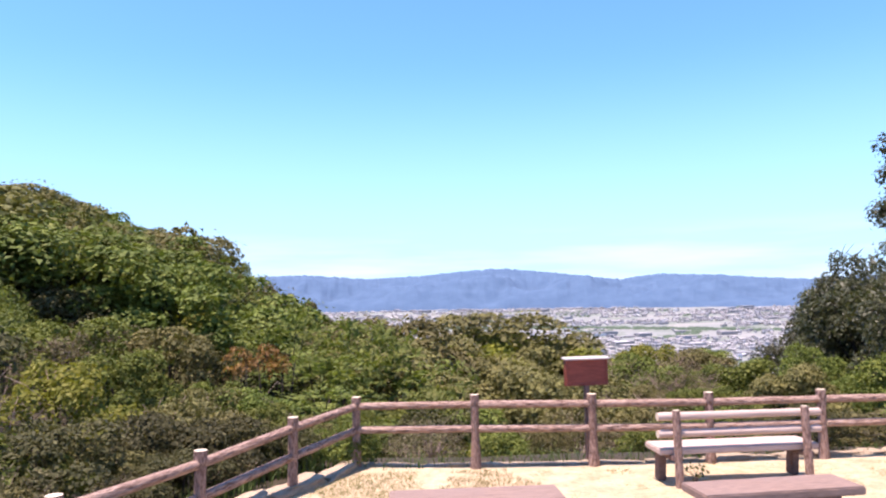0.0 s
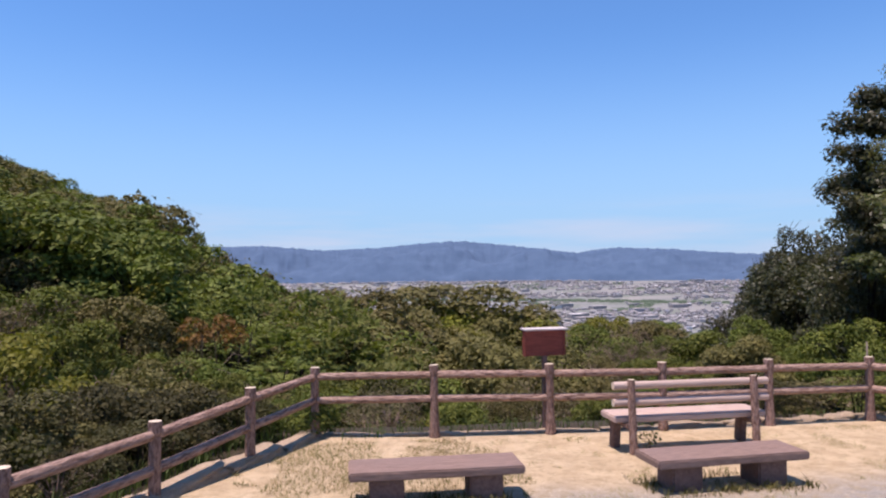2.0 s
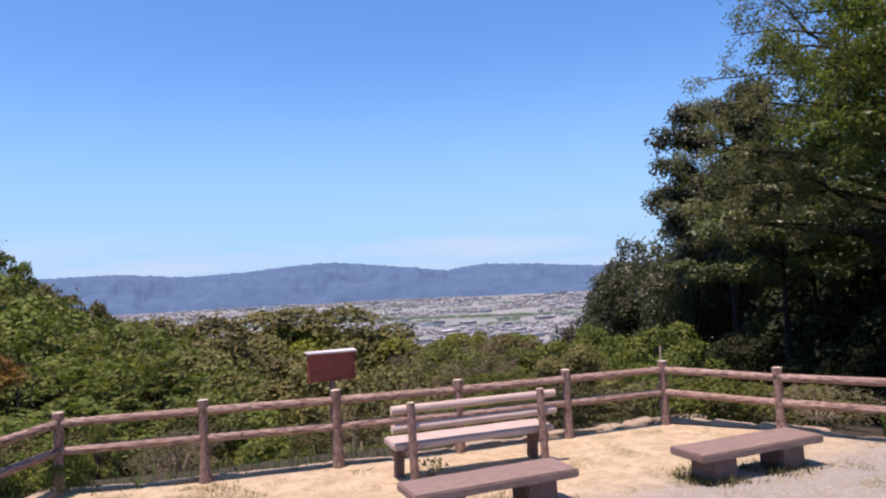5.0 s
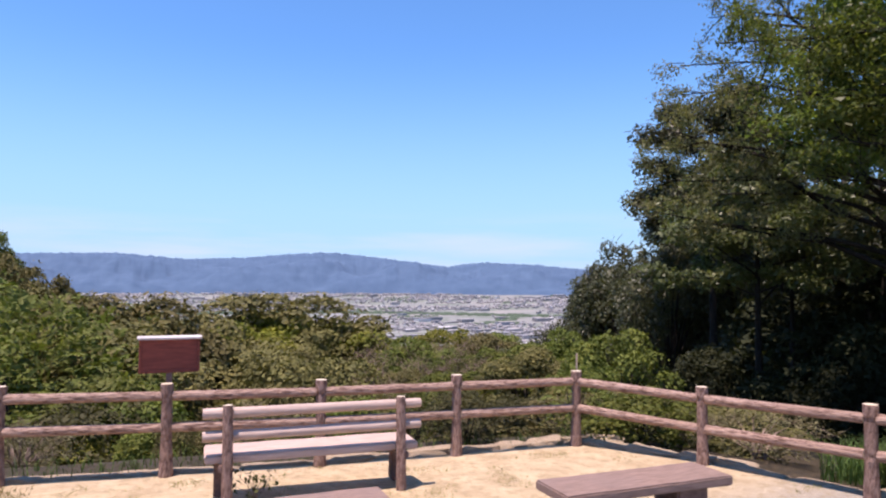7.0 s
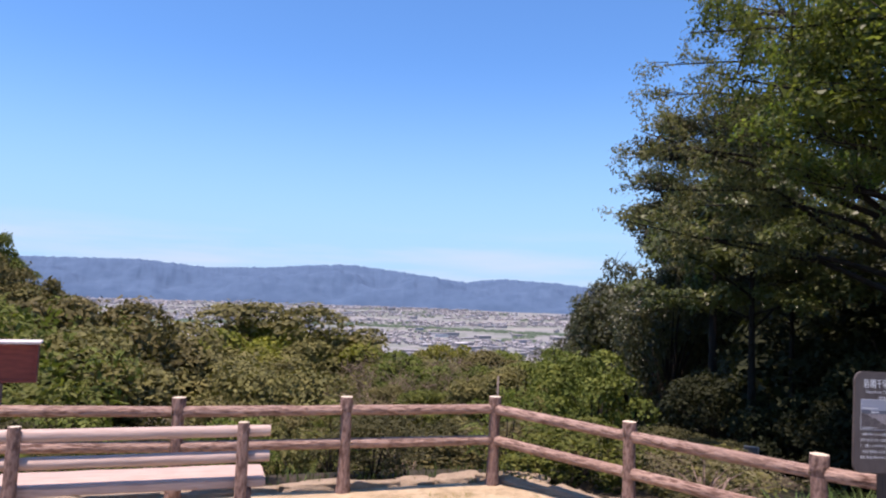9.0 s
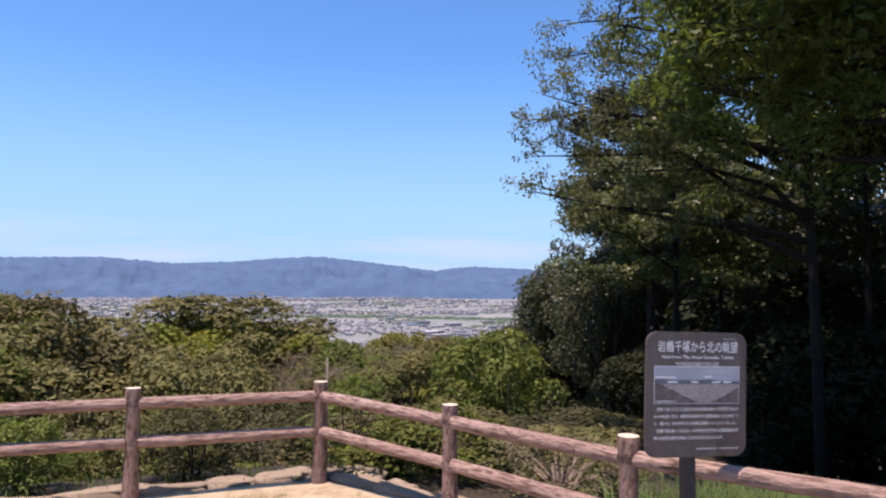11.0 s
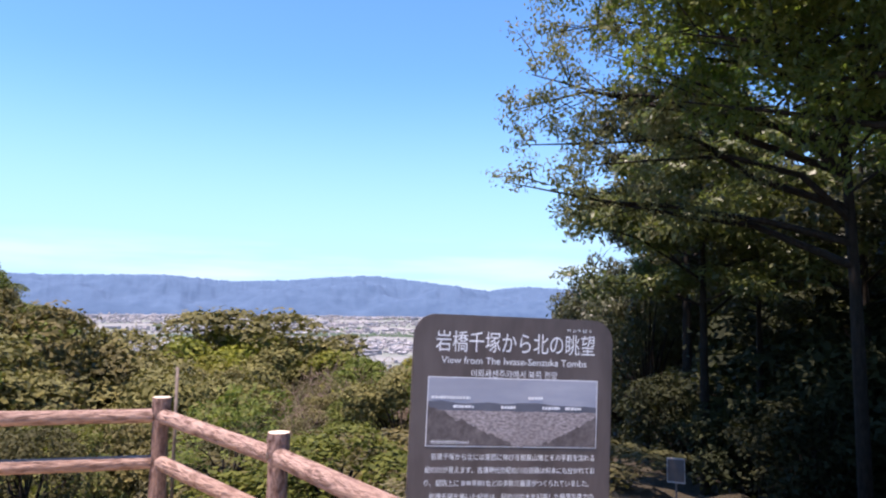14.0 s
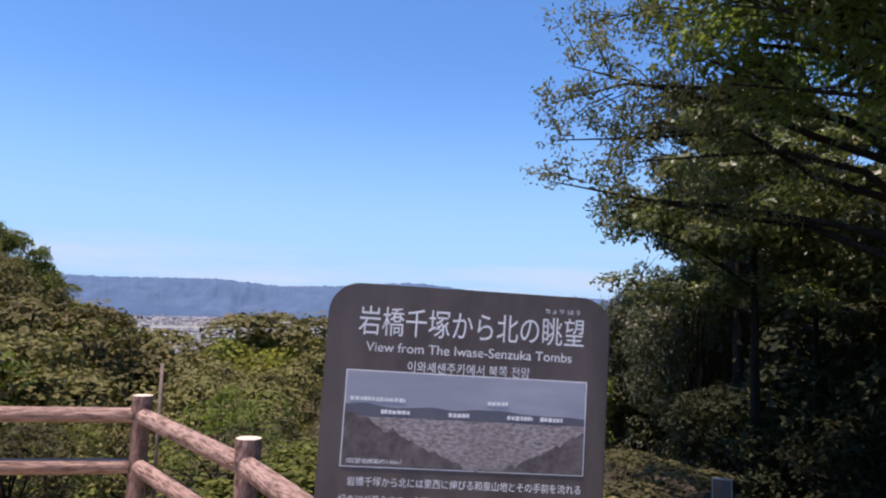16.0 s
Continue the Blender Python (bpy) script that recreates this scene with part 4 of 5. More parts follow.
def kinds():
    K = PLANTS
    # near bushes with small leaves, 10 to 25 m off
    K["bush_green"] = [shrub("bush", "dense green leafy bush on the slope", "bush", LEAF_GREEN, 1.3, 1.2, 0.85, 20, 0.42, 1700, 0.115, 100 + i, 0.5, apart=1.0, dome=0.9, shoots=(22, 0.55, 0.10, 6)) for i in range(3)]
    K["bush_olive"] = [shrub("bush", "olive-brown leafy bush on the slope", "bush", LEAF_OLIVE, 1.3, 1.2, 0.85, 21, 0.40, 1800, 0.105, 110 + i, 0.5, apart=1.0, dome=0.9, shoots=(24, 0.5, 0.085, 6)) for i in range(2)]
    K["bush_shade"] = [shrub("bush", "leafy bush on the slope, shade mixed into its leaf colour", "bush", LEAF_SHADE, 1.3, 1.2, 0.85, 20, 0.42, 1700, 0.105, 115, apart=1.0, dome=0.9, shoots=(16, 0.5, 0.09, 6))]
    K["bush_brown"] = [shrub("bush", "dry brownish thicket on the slope", "bush", LEAF_BROWN, 1.2, 1.1, 0.8, 34, 0.34, 620, 0.10, 120, 0.3, fill=0.4, shoots=(30, 0.7, 0.11, 5), twigs=3, twigmat=TWIG)]
    K["bush_lime"] = [shrub("bush", "yellow-green leafy bush on the slope", "bush", LEAF_LIME, 1.2, 1.1, 0.8, 20, 0.38, 1700, 0.11, 130, apart=1.0, dome=0.9, shoots=(20, 0.5, 0.1, 6))]
    K["bush_red"] = [shrub("sapling", "thin sapling with orange-red young leaves on top", "sapling", LEAF_RED, 0.3, 0.28, 0.22, 10, 0.15, 1500, 0.12, 140, 0.35, base=6.0, trunk=0.02)]
    K["bush_fern"] = [shrub("bush", "bright green feathery sumac bush", "bush", LEAF_FERN, 1.35, 1.25, 1.35, 16, 0.4, 500, 0.13, 150 + i, 0.36, shoots=(110, 0.6, 0.15, 8)) for i in range(2)]
    # trees further down the slope
    K["tree_green"] = [shrub("tree", "broad green tree in the wood below", "tree", LEAF_GREEN, 2.6, 2.5, 2.2, 38, 0.85, 720, 0.17, 200 + i, apart=1.0, dome=0.9, corners=3, trunk=0.12) for i in range(2)]
    K["tree_olive"] = [shrub("tree", "broad olive-green tree in the wood below", "tree", LEAF_OLIVE, 2.6, 2.5, 2.2, 38, 0.85, 720, 0.165, 210 + i, apart=1.0, dome=0.9, corners=3, trunk=0.12) for i in range(2)]
    K["tree_lime"] = [shrub("tree", "yellow-green tree in young leaf", "tree", LEAF_LIME, 2.5, 2.4, 2.0, 40, 0.72, 700, 0.165, 220, apart=1.0, dome=0.9, corners=3, trunk=0.12)]
    K["tree_twiggy"] = [shrub("tree", "thin twiggy half-bare brownish tree", "tree", LEAF_BROWN, 2.5, 2.4, 2.0, 70, 0.62, 150, 0.12, 230, 0.35, trunk=0.08, fill=0.2, twigs=9, twigmat=TWIG, apart=0.5)]
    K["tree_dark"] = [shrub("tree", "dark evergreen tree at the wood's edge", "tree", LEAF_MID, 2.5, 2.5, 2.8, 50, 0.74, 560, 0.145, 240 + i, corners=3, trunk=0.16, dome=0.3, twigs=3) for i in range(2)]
    K["thicket_shade"] = [shrub("bush", "undergrowth bush in the wood, shade put into its leaf colour", "bush", LEAF_WOOD_SHADE, 1.9, 1.9, 1.6, 50, 0.55, 420, 0.15, 270 + i, corners=3, trunk=0.07) for i in range(2)]
    K["tree_far"] = [shrub("tree", "olive-green tree high on the hillside", "tree", LEAF_OLIVE, 3.2, 3.2, 2.4, 40, 1.0, 480, 0.185, 250 + i, apart=1.0, dome=0.9, corners=3, trunk=0.14) for i in range(2)]
    K["tree_far_green"] = [shrub("tree", "green tree high on the hillside", "tree", LEAF_GREEN, 3.2, 3.2, 2.4, 40, 1.0, 560, 0.175, 260 + i, apart=1.0, dome=0.9, corners=3, trunk=0.14) for i in range(2)]


kinds()
placed = []


def plant(kind, x, y, scale=None, top=None, z=None, wide=1.0, turn=None):
    """Stands a copy of a plant at x, y; top: the height that its crown reaches. Without a scale it keeps its proportions."""
    i = len(placed)
    src = PLANTS[kind][i % len(PLANTS[kind])]
    z = float(ground_z(x, y)) if z is None else z
    tall = max(v.co.z for v in src.children[1].data.vertices) if kind not in HEIGHT else HEIGHT[kind]
    HEIGHT[kind] = tall
    sz = scale if top is None else max(0.35, (top - z) / tall)
    scale = sz * pick.uniform(0.92, 1.1) if scale is None else scale
    m = pose(x, y, z - 0.05, 0, 0, random.uniform(0, 360) if turn is None else turn) @ Matrix.Diagonal((scale * wide, scale * wide, sz, 1))
    placed.append(copy_thing(src, m))


HEIGHT = {}
pick = random.Random(21)

# bushes behind the left fence and down the slope in front
for y in np.arange(3.0, 24.0, 2.0):
    for k in range(5):
        d = 2.6 + k * 1.95 + pick.uniform(-0.5, 0.5)
        x0 = -0.31 + (y - 8.31) * 0.58 if y < 9.8 else 0.55
        x = x0 - d * 0.86 - (0.09 * (y - 9.8) if y > 9.8 else 0)
        kind = pick.choices(["bush_green", "bush_olive", "bush_brown", "bush_lime", "bush_shade", "bush_fern"], [4.0, 3.4, 2.2, 0.9, 1.6, 0.8])[0]
        plant(kind, x, y + d * 0.3, top=min(0.35 + 0.30 * (d - 3.0) + pick.uniform(-0.7, 0.6), 2.4), wide=pick.uniform(0.8, 1.1))
for x in np.arange(0.4, 9.4, 1.6):
    for k in range(4):
        if k == 0 and pick.random() < 0.45:
            continue
        y = 10.2 - 0.13 * x + k * 1.9 + pick.uniform(-0.3, 0.5)
        kind = pick.choices(["bush_green", "bush_olive", "bush_brown", "bush_shade", "bush_fern"], [3, 2.4, 2.0, 1.6, 1.2])[0]
        z = float(ground_z(x, y))
        plant(kind, x + pick.uniform(-0.5, 0.5), y, top=min(z + pick.uniform(0.5, 0.9) + 0.6 * k, 0.42 - 0.33 * k + pick.uniform(-0.35, 0.25)), wide=pick.uniform(0.8, 1.1))
for x, y, s, top in ((0.7, 18.8, 1.5, 1.0), (-0.4, 18.0, 1.3, 0.45), (1.9, 20.5, 1.5, 0.5), (-0.2, 15.4, 1.1, 0.1), (2.1, 17.0, 1.3, -0.4), (-1.2, 20.0, 1.3, 1.3)):
    plant("bush_fern", x, y, s, top=top)
plant("bush_red", -1.9, 15.5, 1.0, top=1.05)
plant("bush_red", -1.3, 16.8, 1.2, top=1.0)
for x, y, s, top, kind in ((2.6, 14.5, 1.1, -1.1, "bush_lime"), (4.0, 15.5, 1.4, -1.2, "bush_green"), (5.2, 13.6, 1.2, -1.2, "bush_green"), (9.8, 13.5, 1.2, -1.5, "bush_olive"), (7.6, 14.2, 1.2, -1.6, "bush_green")):
    plant(kind, x, y, s, top=top)

# the wood below the terrace
for row, (y, lo, hi, top) in enumerate(((17.5, 3, 15, -1.7), (22, 3, 17, -1.6), (27.5, 3, 19, -1.6), (33.5, 4, 22, -1.9), (41, 5, 24, -2.5), (49, 3, 27, -2.6), (56, -1, 30, -2.5))):
    x = lo
    while x < hi:
        kind = pick.choices(["tree_green", "tree_olive", "tree_lime", "tree_twiggy"], [1.5, 4, 1.0, 2.2])[0]
        plant(kind, x, y + pick.uniform(-1.8, 1.8), top=top + pick.uniform(-1.0, 0.5), wide=pick.uniform(1.0, 1.3))
        x += pick.uniform(3.4, 5.2)
for x, y, top, wide, kind in ((11.6, 47, -0.35, 1.45, "tree_olive"), (9.6, 45, -0.75, 1.1, "tree_lime"), (14.2, 43, -1.25, 1.2, "tree_lime"), (12.4, 43, -1.7, 1.2, "tree_olive"), (7.0, 54, -0.35, 1.0, "tree_twiggy"), (6.6, 36, -1.3, 1.2, "tree_lime"), (15.0, 36.5, -0.4, 1.35, "tree_twiggy"), (18.6, 38, -0.7, 1.3, "tree_twiggy"), (12.8, 32, -0.9, 1.2, "tree_twiggy"), (16.2, 32, -0.8, 1.2, "tree_twiggy"), (14.0, 27, -0.8, 1.2, "tree_twiggy"), (11.4, 24, -1.1, 1.2, "tree_twiggy"), (1.9, 29.7, 0.2, 1.0, "tree_olive"), (4.4, 33, -0.6, 1.1, "tree_olive"),
                              (20.4, 27.6, -0.8, 0.75, "tree_green"), (18.4, 25.6, -1.9, 0.8, "tree_green"), (15.6, 19.5, -1.9, 0.9, "tree_green")):
    plant(kind, x, y, top=top, wide=wide)

# the hillside on the left, up to its crest
for x, y, s, top, kind in ((-9.5, 41, 1.1, 2.6, "tree_far"), (-4.0, 45, 0.8, 2.3, "tree_far"), (-2.7, 45.5, 0.7, 1.3, "tree_far"), (-1.3, 46, 0.7, 0.4, "tree_far_green"), (-6.3, 35, 1.1, 1.9, "tree_far"), (-12.0, 28, 1.0, 5.4, "tree_far_green"), (-9.5, 26.5, 0.9, 4.3, "tree_far_green"), (-13.5, 30.5, 1.1, 6.2, "tree_far_green"), (-10.5, 30.5, 1.0, 4.6, "tree_far_green"), (-14.5, 27, 1.0, 6.4, "tree_far_green")):
    plant(kind, x, y, s, top=top)
for y in np.arange(24, 76, 5.0):
    x = 1.0 - 0.07 * (y - 24)
    while x > -34:
        el = float(np.interp(math.degrees(math.atan2(x + 2.2, y)), [-45, -24.5, -17.8, -14.2, -8.8, -3.2, -1.6, 0, 2], [11.5, 8.8, 7.4, 5.9, 4.7, 2.4, 0.8, -0.9, -2.4]))
        dist = math.hypot(x, y)
        z = float(ground_z(x, y))
        cap = 2.15 + dist * math.tan(radians(el))
        top = min(z + pick.uniform(3.4, 6.0) + max(0, (-x - 10) * 0.22), cap - pick.uniform(0.0, 0.035) * dist)
        if top - z > 1.6:
            plant(pick.choices(["tree_far", "tree_far_green"], [3, 2])[0], x + pick.uniform(-0.8, 0.8), y + pick.uniform(-1, 1), pick.uniform(0.9, 1.25), top=top)
        x -= pick.uniform(3.9, 5.4)

# low shaded bushes right behind the left fence
near = random.Random(5)
for y in np.arange(2.6, 11.5, 0.75):
    for d, hi in ((1.15, 0.22), (1.6, 0.5), (2.3, 0.75)):
        x0 = -0.31 + (y - 8.31) * 0.58 if y < 9.8 else 0.55
        x, yy = x0 - d * 0.86 + near.uniform(-0.25, 0.15), y + d * 0.4 + near.uniform(-0.2, 0.2)
        plant(near.choices(["bush_brown", "bush_shade", "bush_olive", "bush_green"], [4, 2.5, 2, 1.5])[0], x, yy, top=float(ground_z(x, yy)) + hi * near.uniform(0.7, 1.25) + 0.25, wide=near.uniform(0.8, 1.1))

# the dark wood on the right
for x, y, s, top in ((27.0, 38.0, 0.85, 0.9), (25.6, 34.0, 0.75, 3.0), (27.6, 34.6, 0.85, 4.8), (29.9, 38.4, 1.05, 3.2), (32.4, 40, 1.5, 4.9), (26.5, 44, 1.0, -2.2), (23.8, 41, 0.9, -2.4), (27.2, 27.0, 1.1, 8.0), (29.8, 28.0, 1.3, 8.6), (32.5, 29.5, 1.4, 9.5), (24.0, 25.6, 0.8, 4.2), (28.0, 25, 1.2, 9.0), (33.5, 26, 1.5, 11), (27.0, 32, 1.1, 3.6), (31, 34, 1.4, 5.6), (36, 32, 1.6, 10), (27, 20.5, 1.0, 4.0), (28.5, 16.8, 1.2, 7.0), (30.5, 13.5, 1.3, 8.0), (24.2, 21, 0.8, 0.8)):
    plant("tree_dark", x, y, s, top=top)


def big_tree(name, label, base, height, reach, seed, leafmat, per, size, limbs=11, spread_=(1.0, 1.0), low=0.35, lean=(0, 0), clump=0.5, girth=0.17, twigs=5, fill=0.25, sprays=(), flat=0.5, spraymat=None):
    """A tree with a forked trunk, drawn-out limbs, twigs, and a crown of small clumps along them."""
    rng, r2 = np.random.default_rng(seed), random.Random(seed)
    t = thing(name, pose(*base), label, "tree")
    b = Buf()
    top = Vector((lean[0], lean[1], height))
    trunk = [Vector((0, 0, -0.8)), Vector((lean[0] * 0.15, lean[1] * 0.15, height * 0.3)), Vector((lean[0] * 0.5, lean[1] * 0.5, height * 0.65)), top]
    b.tube(trunk, [girth * 1.2, girth * 0.9, girth * 0.6, girth * 0.2], 9, wobble=0.08, rng=r2)
    clumps = []
    for i in range(limbs):
        u = low + (0.97 - low) * (i + r2.random() * 0.6) / limbs
        s = trunk[1].lerp(trunk[2], min(1, max(0, (u - 0.3) / 0.35))) if u < 0.65 else trunk[2].lerp(trunk[3], (u - 0.65) / 0.35)
        a = i * 2.4 + r2.uniform(-0.4, 0.4)
        ln = reach * (1.05 - 0.55 * max(0, u - 0.4) / 0.6) * r2.uniform(0.75, 1.1)
        end = s + Vector((math.cos(a) * ln * spread_[0], math.sin(a) * ln * spread_[1], ln * r2.uniform(0.05, 0.45)))
        mid = s.lerp(end, 0.5) + Vector((r2.uniform(-0.2, 0.2), r2.uniform(-0.2, 0.2), r2.uniform(0.1, 0.35))) * ln * 0.3
        lw = girth * (0.42 - 0.2 * u)
        b.tube([s, mid, end], [lw, lw * 0.65, lw * 0.22], 6, cap=False)
        for k in range(twigs):
            v = 0.35 + 0.65 * (k + r2.random()) / twigs
            p = s.lerp(mid, v * 2) if v < 0.5 else mid.lerp(end, v * 2 - 1)
            q = p + Vector((r2.uniform(-1, 1), r2.uniform(-1, 1), r2.uniform(-0.25, 0.5))) * ln * 0.32
            b.tube([p, p.lerp(q, 0.5) + Vector((0, 0, 0.08)), q], [lw * 0.3, lw * 0.2, lw * 0.08], 4, cap=False)
            for w in (0.45, 0.75, 1.0):
                c = p.lerp(q, w)
                clumps.append((c.x + r2.uniform(-0.15, 0.15), c.y + r2.uniform(-0.15, 0.15), c.z + r2.uniform(-0.1, 0.15), clump * r2.uniform(0.55, 1.15)))
    fine = []
    for ex, ey, ez in sprays:
        end = Vector((ex - base[0], ey - base[1], ez - base[2]))
        s = trunk[1].lerp(trunk[2], min(1, max(0, (end.z * 0.78 - trunk[1].z) / (trunk[2].z - trunk[1].z))))
        mid = s.lerp(end, 0.5) + Vector((r2.uniform(-0.4, 0.3), r2.uniform(-0.6, 0.6), r2.uniform(-0.1, 0.6)))
        path = [s, s.lerp(mid, 0.5) + Vector((0, r2.uniform(-0.25, 0.25), r2.uniform(-0.1, 0.3))), mid, mid.lerp(end, 0.5) + Vector((0, r2.uniform(-0.2, 0.2), r2.uniform(-0.15, 0.2))), end]
        b.tube(path, [0.06, 0.045, 0.032, 0.02, 0.008], 6, cap=False)
        for k in range(16):
            v = 0.4 + 0.6 * (k + r2.random()) / 16
            p = mid.lerp(end, v * 2 - 1) + Vector((0, 0, 0.06)) if v > 0.5 else s.lerp(mid, v * 2)
            q = p + Vector((r2.uniform(-0.9, 0.35), r2.uniform(-0.8, 0.8), r2.uniform(-0.6, 0.55))) * 0.9
            b.tube([p, p.lerp(q, 0.5) + Vector((0, 0, 0.07)), q], [0.012, 0.008, 0.003], 4, cap=False)
            for w in (0.4, 0.65, 0.85, 1.0):
                e = p.lerp(q, w)
                fine.append((e.x, e.y, e.z, 0.2 * r2.uniform(0.7, 1.3)))
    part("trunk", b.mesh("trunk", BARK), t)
    part("crown", quads_mesh("crown", leaves(clumps, per, size, rng, 0.42, 0.6, fill, 0.1, 3, flat), leafmat), t)
    if fine:
        part("leaf_sprays", quads_mesh("leaf_sprays", leaves(fine, 560, 0.075, rng, 0.42, 0.3, 0.15, 0.5), spraymat or LEAF_SPRAY), t)
    return t


big_tree("tree", "tall spreading broadleaf tree with overhanging twigs beside the fence", (16.4, 10.2, -1.0), 9.8, 3.3, 5, LEAF_SUNNY, 400, 0.105, 24, (1.0, 0.72), low=0.42, lean=(-0.2, 0.3), clump=0.5, girth=0.08,
         sprays=((12.65, 13.0, 3.45), (12.75, 12.9, 4.05), (12.7, 13.1, 4.65), (12.85, 12.8, 5.15), (13.25, 12.7, 5.85), (13.45, 12.9, 6.55), (13.75, 12.4, 7.45), (13.95, 12.0, 8.45), (13.15, 12.5, 3.05), (13.65, 12.4, 4.65), (13.95, 13.0, 3.85), (14.25, 12.5, 5.85), (13.45, 11.4, 5.25), (13.65, 11.0, 6.65)))
big_tree("tree", "broad dense tree spreading its crown over the bank", (14.3, 6.2, -0.9), 8.8, 3.2, 44, LEAF_SUNNY, 420, 0.115, 22, low=0.52, clump=0.55, girth=0.13,
         sprays=((12.1, 8.3, 4.0), (12.5, 8.9, 3.6), (12.2, 8.2, 4.6), (12.7, 9.4, 4.9), (12.1, 8.9, 5.4), (13.0, 8.5, 4.2), (12.9, 9.9, 5.2), (13.3, 9.3, 5.6), (11.7, 9.3, 5.0), (11.5, 9.9, 5.8), (12.0, 10.2, 6.2), (11.5, 9.0, 6.4)), spraymat=LEAF_SUNNY)
big_tree("tree", "rounded broadleaf tree below the bank with shaded trunk", (18.0, 15.2, -2.2), 7.6, 3.1, 6, LEAF_TREE, 440, 0.13, 19, low=0.46, clump=0.5, girth=0.1)
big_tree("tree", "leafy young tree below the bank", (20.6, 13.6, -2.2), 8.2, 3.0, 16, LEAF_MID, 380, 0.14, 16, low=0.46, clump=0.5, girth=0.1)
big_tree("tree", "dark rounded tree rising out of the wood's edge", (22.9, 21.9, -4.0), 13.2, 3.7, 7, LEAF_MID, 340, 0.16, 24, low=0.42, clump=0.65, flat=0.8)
# the next two are added to shade the bank, trunks out of view
big_tree("tree", "broadleaf tree shading the grass bank, with shade-dark leaf colour", (12.7, 5.3, -0.2), 10.5, 3.0, 8, LEAF_WOOD_SHADE, 460, 0.16, 18, low=0.57, lean=(0.0, -0.5))
big_tree("tree", "broadleaf tree shading the grass bank, with shade-dark leaf colour", (15.6, 4.4, -0.4), 10.5, 3.5, 28, LEAF_WOOD_SHADE, 400, 0.16, 18, low=0.4)
big_tree("tree", "broadleaf tree shading the grass bank, with shade-dark leaf colour", (19.0, 7.4, -1.0), 10.5, 3.6, 18, LEAF_WOOD_SHADE, 300, 0.15, 15, low=0.4)
big_tree("tree", "broadleaf tree deep in the wood with shade-dark leaf colour", (18.8, 1.8, -0.2), 11.0, 3.8, 10, LEAF_WOOD_SHADE, 280, 0.18, 16, low=0.2)
big_tree("tree", "broadleaf tree deep in the wood with shade-dark leaf colour", (24.5, 5.5, -1.5), 12.0, 4.4, 12, LEAF_WOOD_SHADE, 260, 0.2, 17, low=0.15)
for x, y, h, seed in ((22.5, 18.4, 8.5, 61), (20.4, 16.2, 7.0, 62), (24.2, 17.4, 9.0, 63), (19.6, 11.6, 8.0, 64), (21.9, 15.0, 8.0, 65), (25.5, 20.5, 9.0, 66), (17.4, 9.3, 8.2, 67)):
    big_tree("tree", "slender dark-stemmed young tree in the shaded wood", (x, y, float(ground_z(x, y))), h, 1.7, seed, LEAF_MID, 330, 0.13, 9, low=0.55, clump=0.42, girth=0.085, twigs=3)
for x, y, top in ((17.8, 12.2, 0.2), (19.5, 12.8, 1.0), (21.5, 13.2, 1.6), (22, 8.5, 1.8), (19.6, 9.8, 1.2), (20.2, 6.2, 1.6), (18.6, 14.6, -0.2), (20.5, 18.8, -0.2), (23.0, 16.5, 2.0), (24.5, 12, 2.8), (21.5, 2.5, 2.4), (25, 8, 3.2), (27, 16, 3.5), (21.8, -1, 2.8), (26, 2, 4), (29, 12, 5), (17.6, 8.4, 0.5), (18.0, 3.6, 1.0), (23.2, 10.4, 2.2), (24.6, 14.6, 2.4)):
    plant("thicket_shade", x, y, top=top, wide=1.1)
# bushes on the bank outside the far corner
for x, y, s, top, kind in ((12.5, 13.6, 0.8, 0.65, "bush_green"), (11.2, 12.2, 1.1, -0.4, "bush_brown"), (14.4, 14.0, 1.2, -0.8, "bush_shade"), (9.2, 8.9, 0.6, -0.05, "bush_green"), (9.4, 10.6, 0.95, -0.25, "bush_olive"), (10.9, 9.9, 0.9, -0.45, "bush_shade"), (9.9, 7.7, 0.6, -0.05, "bush_brown"), (10.4, 8.7, 0.7, -0.25, "bush_olive")):
    plant(kind, x, y, s, top=top)


def dead_branches(x, y, seed, size=1.0):
    """A tangle of bare dry twigs hanging out of a bush."""
    r = random.Random(seed)
    t = thing("dead_branches", pose(x, y, float(ground_z(x, y))), "tangle of bare grey-brown dry branches in the bushes", "branches")
    for _ in range(6):
        b = Buf()
        p = Vector((r.uniform(-0.5, 0.5), r.uniform(-0.4, 0.4), 0.0))
        d = Vector((r.uniform(-0.7, 0.7), r.uniform(-0.5, 0.2), r.uniform(0.5, 1.0)))
        q = p + d * size * 1.3
        b.tube([p, p.lerp(q, 0.5) + Vector((r.uniform(-0.1, 0.1), 0, 0.1)), q], [0.012, 0.008, 0.003], 5)
        br = part("branch", b.mesh("branch", TWIG), t)
        for _ in range(5):
            s = p.lerp(q, r.uniform(0.3, 1))
            e = s + Vector((r.uniform(-0.5, 0.5), r.uniform(-0.4, 0.3), r.uniform(-0.5, 0.25))) * size
            part("twig", Buf().tube([s, s.lerp(e, 0.5) + Vector((0, 0, 0.04)), e], [0.005, 0.0035, 0.0015], 4).mesh("twig", TWIG), br)


for i, (x, y) in enumerate(((-3.1, 10.4), (-3.7, 9.2), (-2.3, 11.6), (-4.6, 8.6), (-1.2, 12.0))):
    dead_branches(x, y, 40 + i, 1.0)


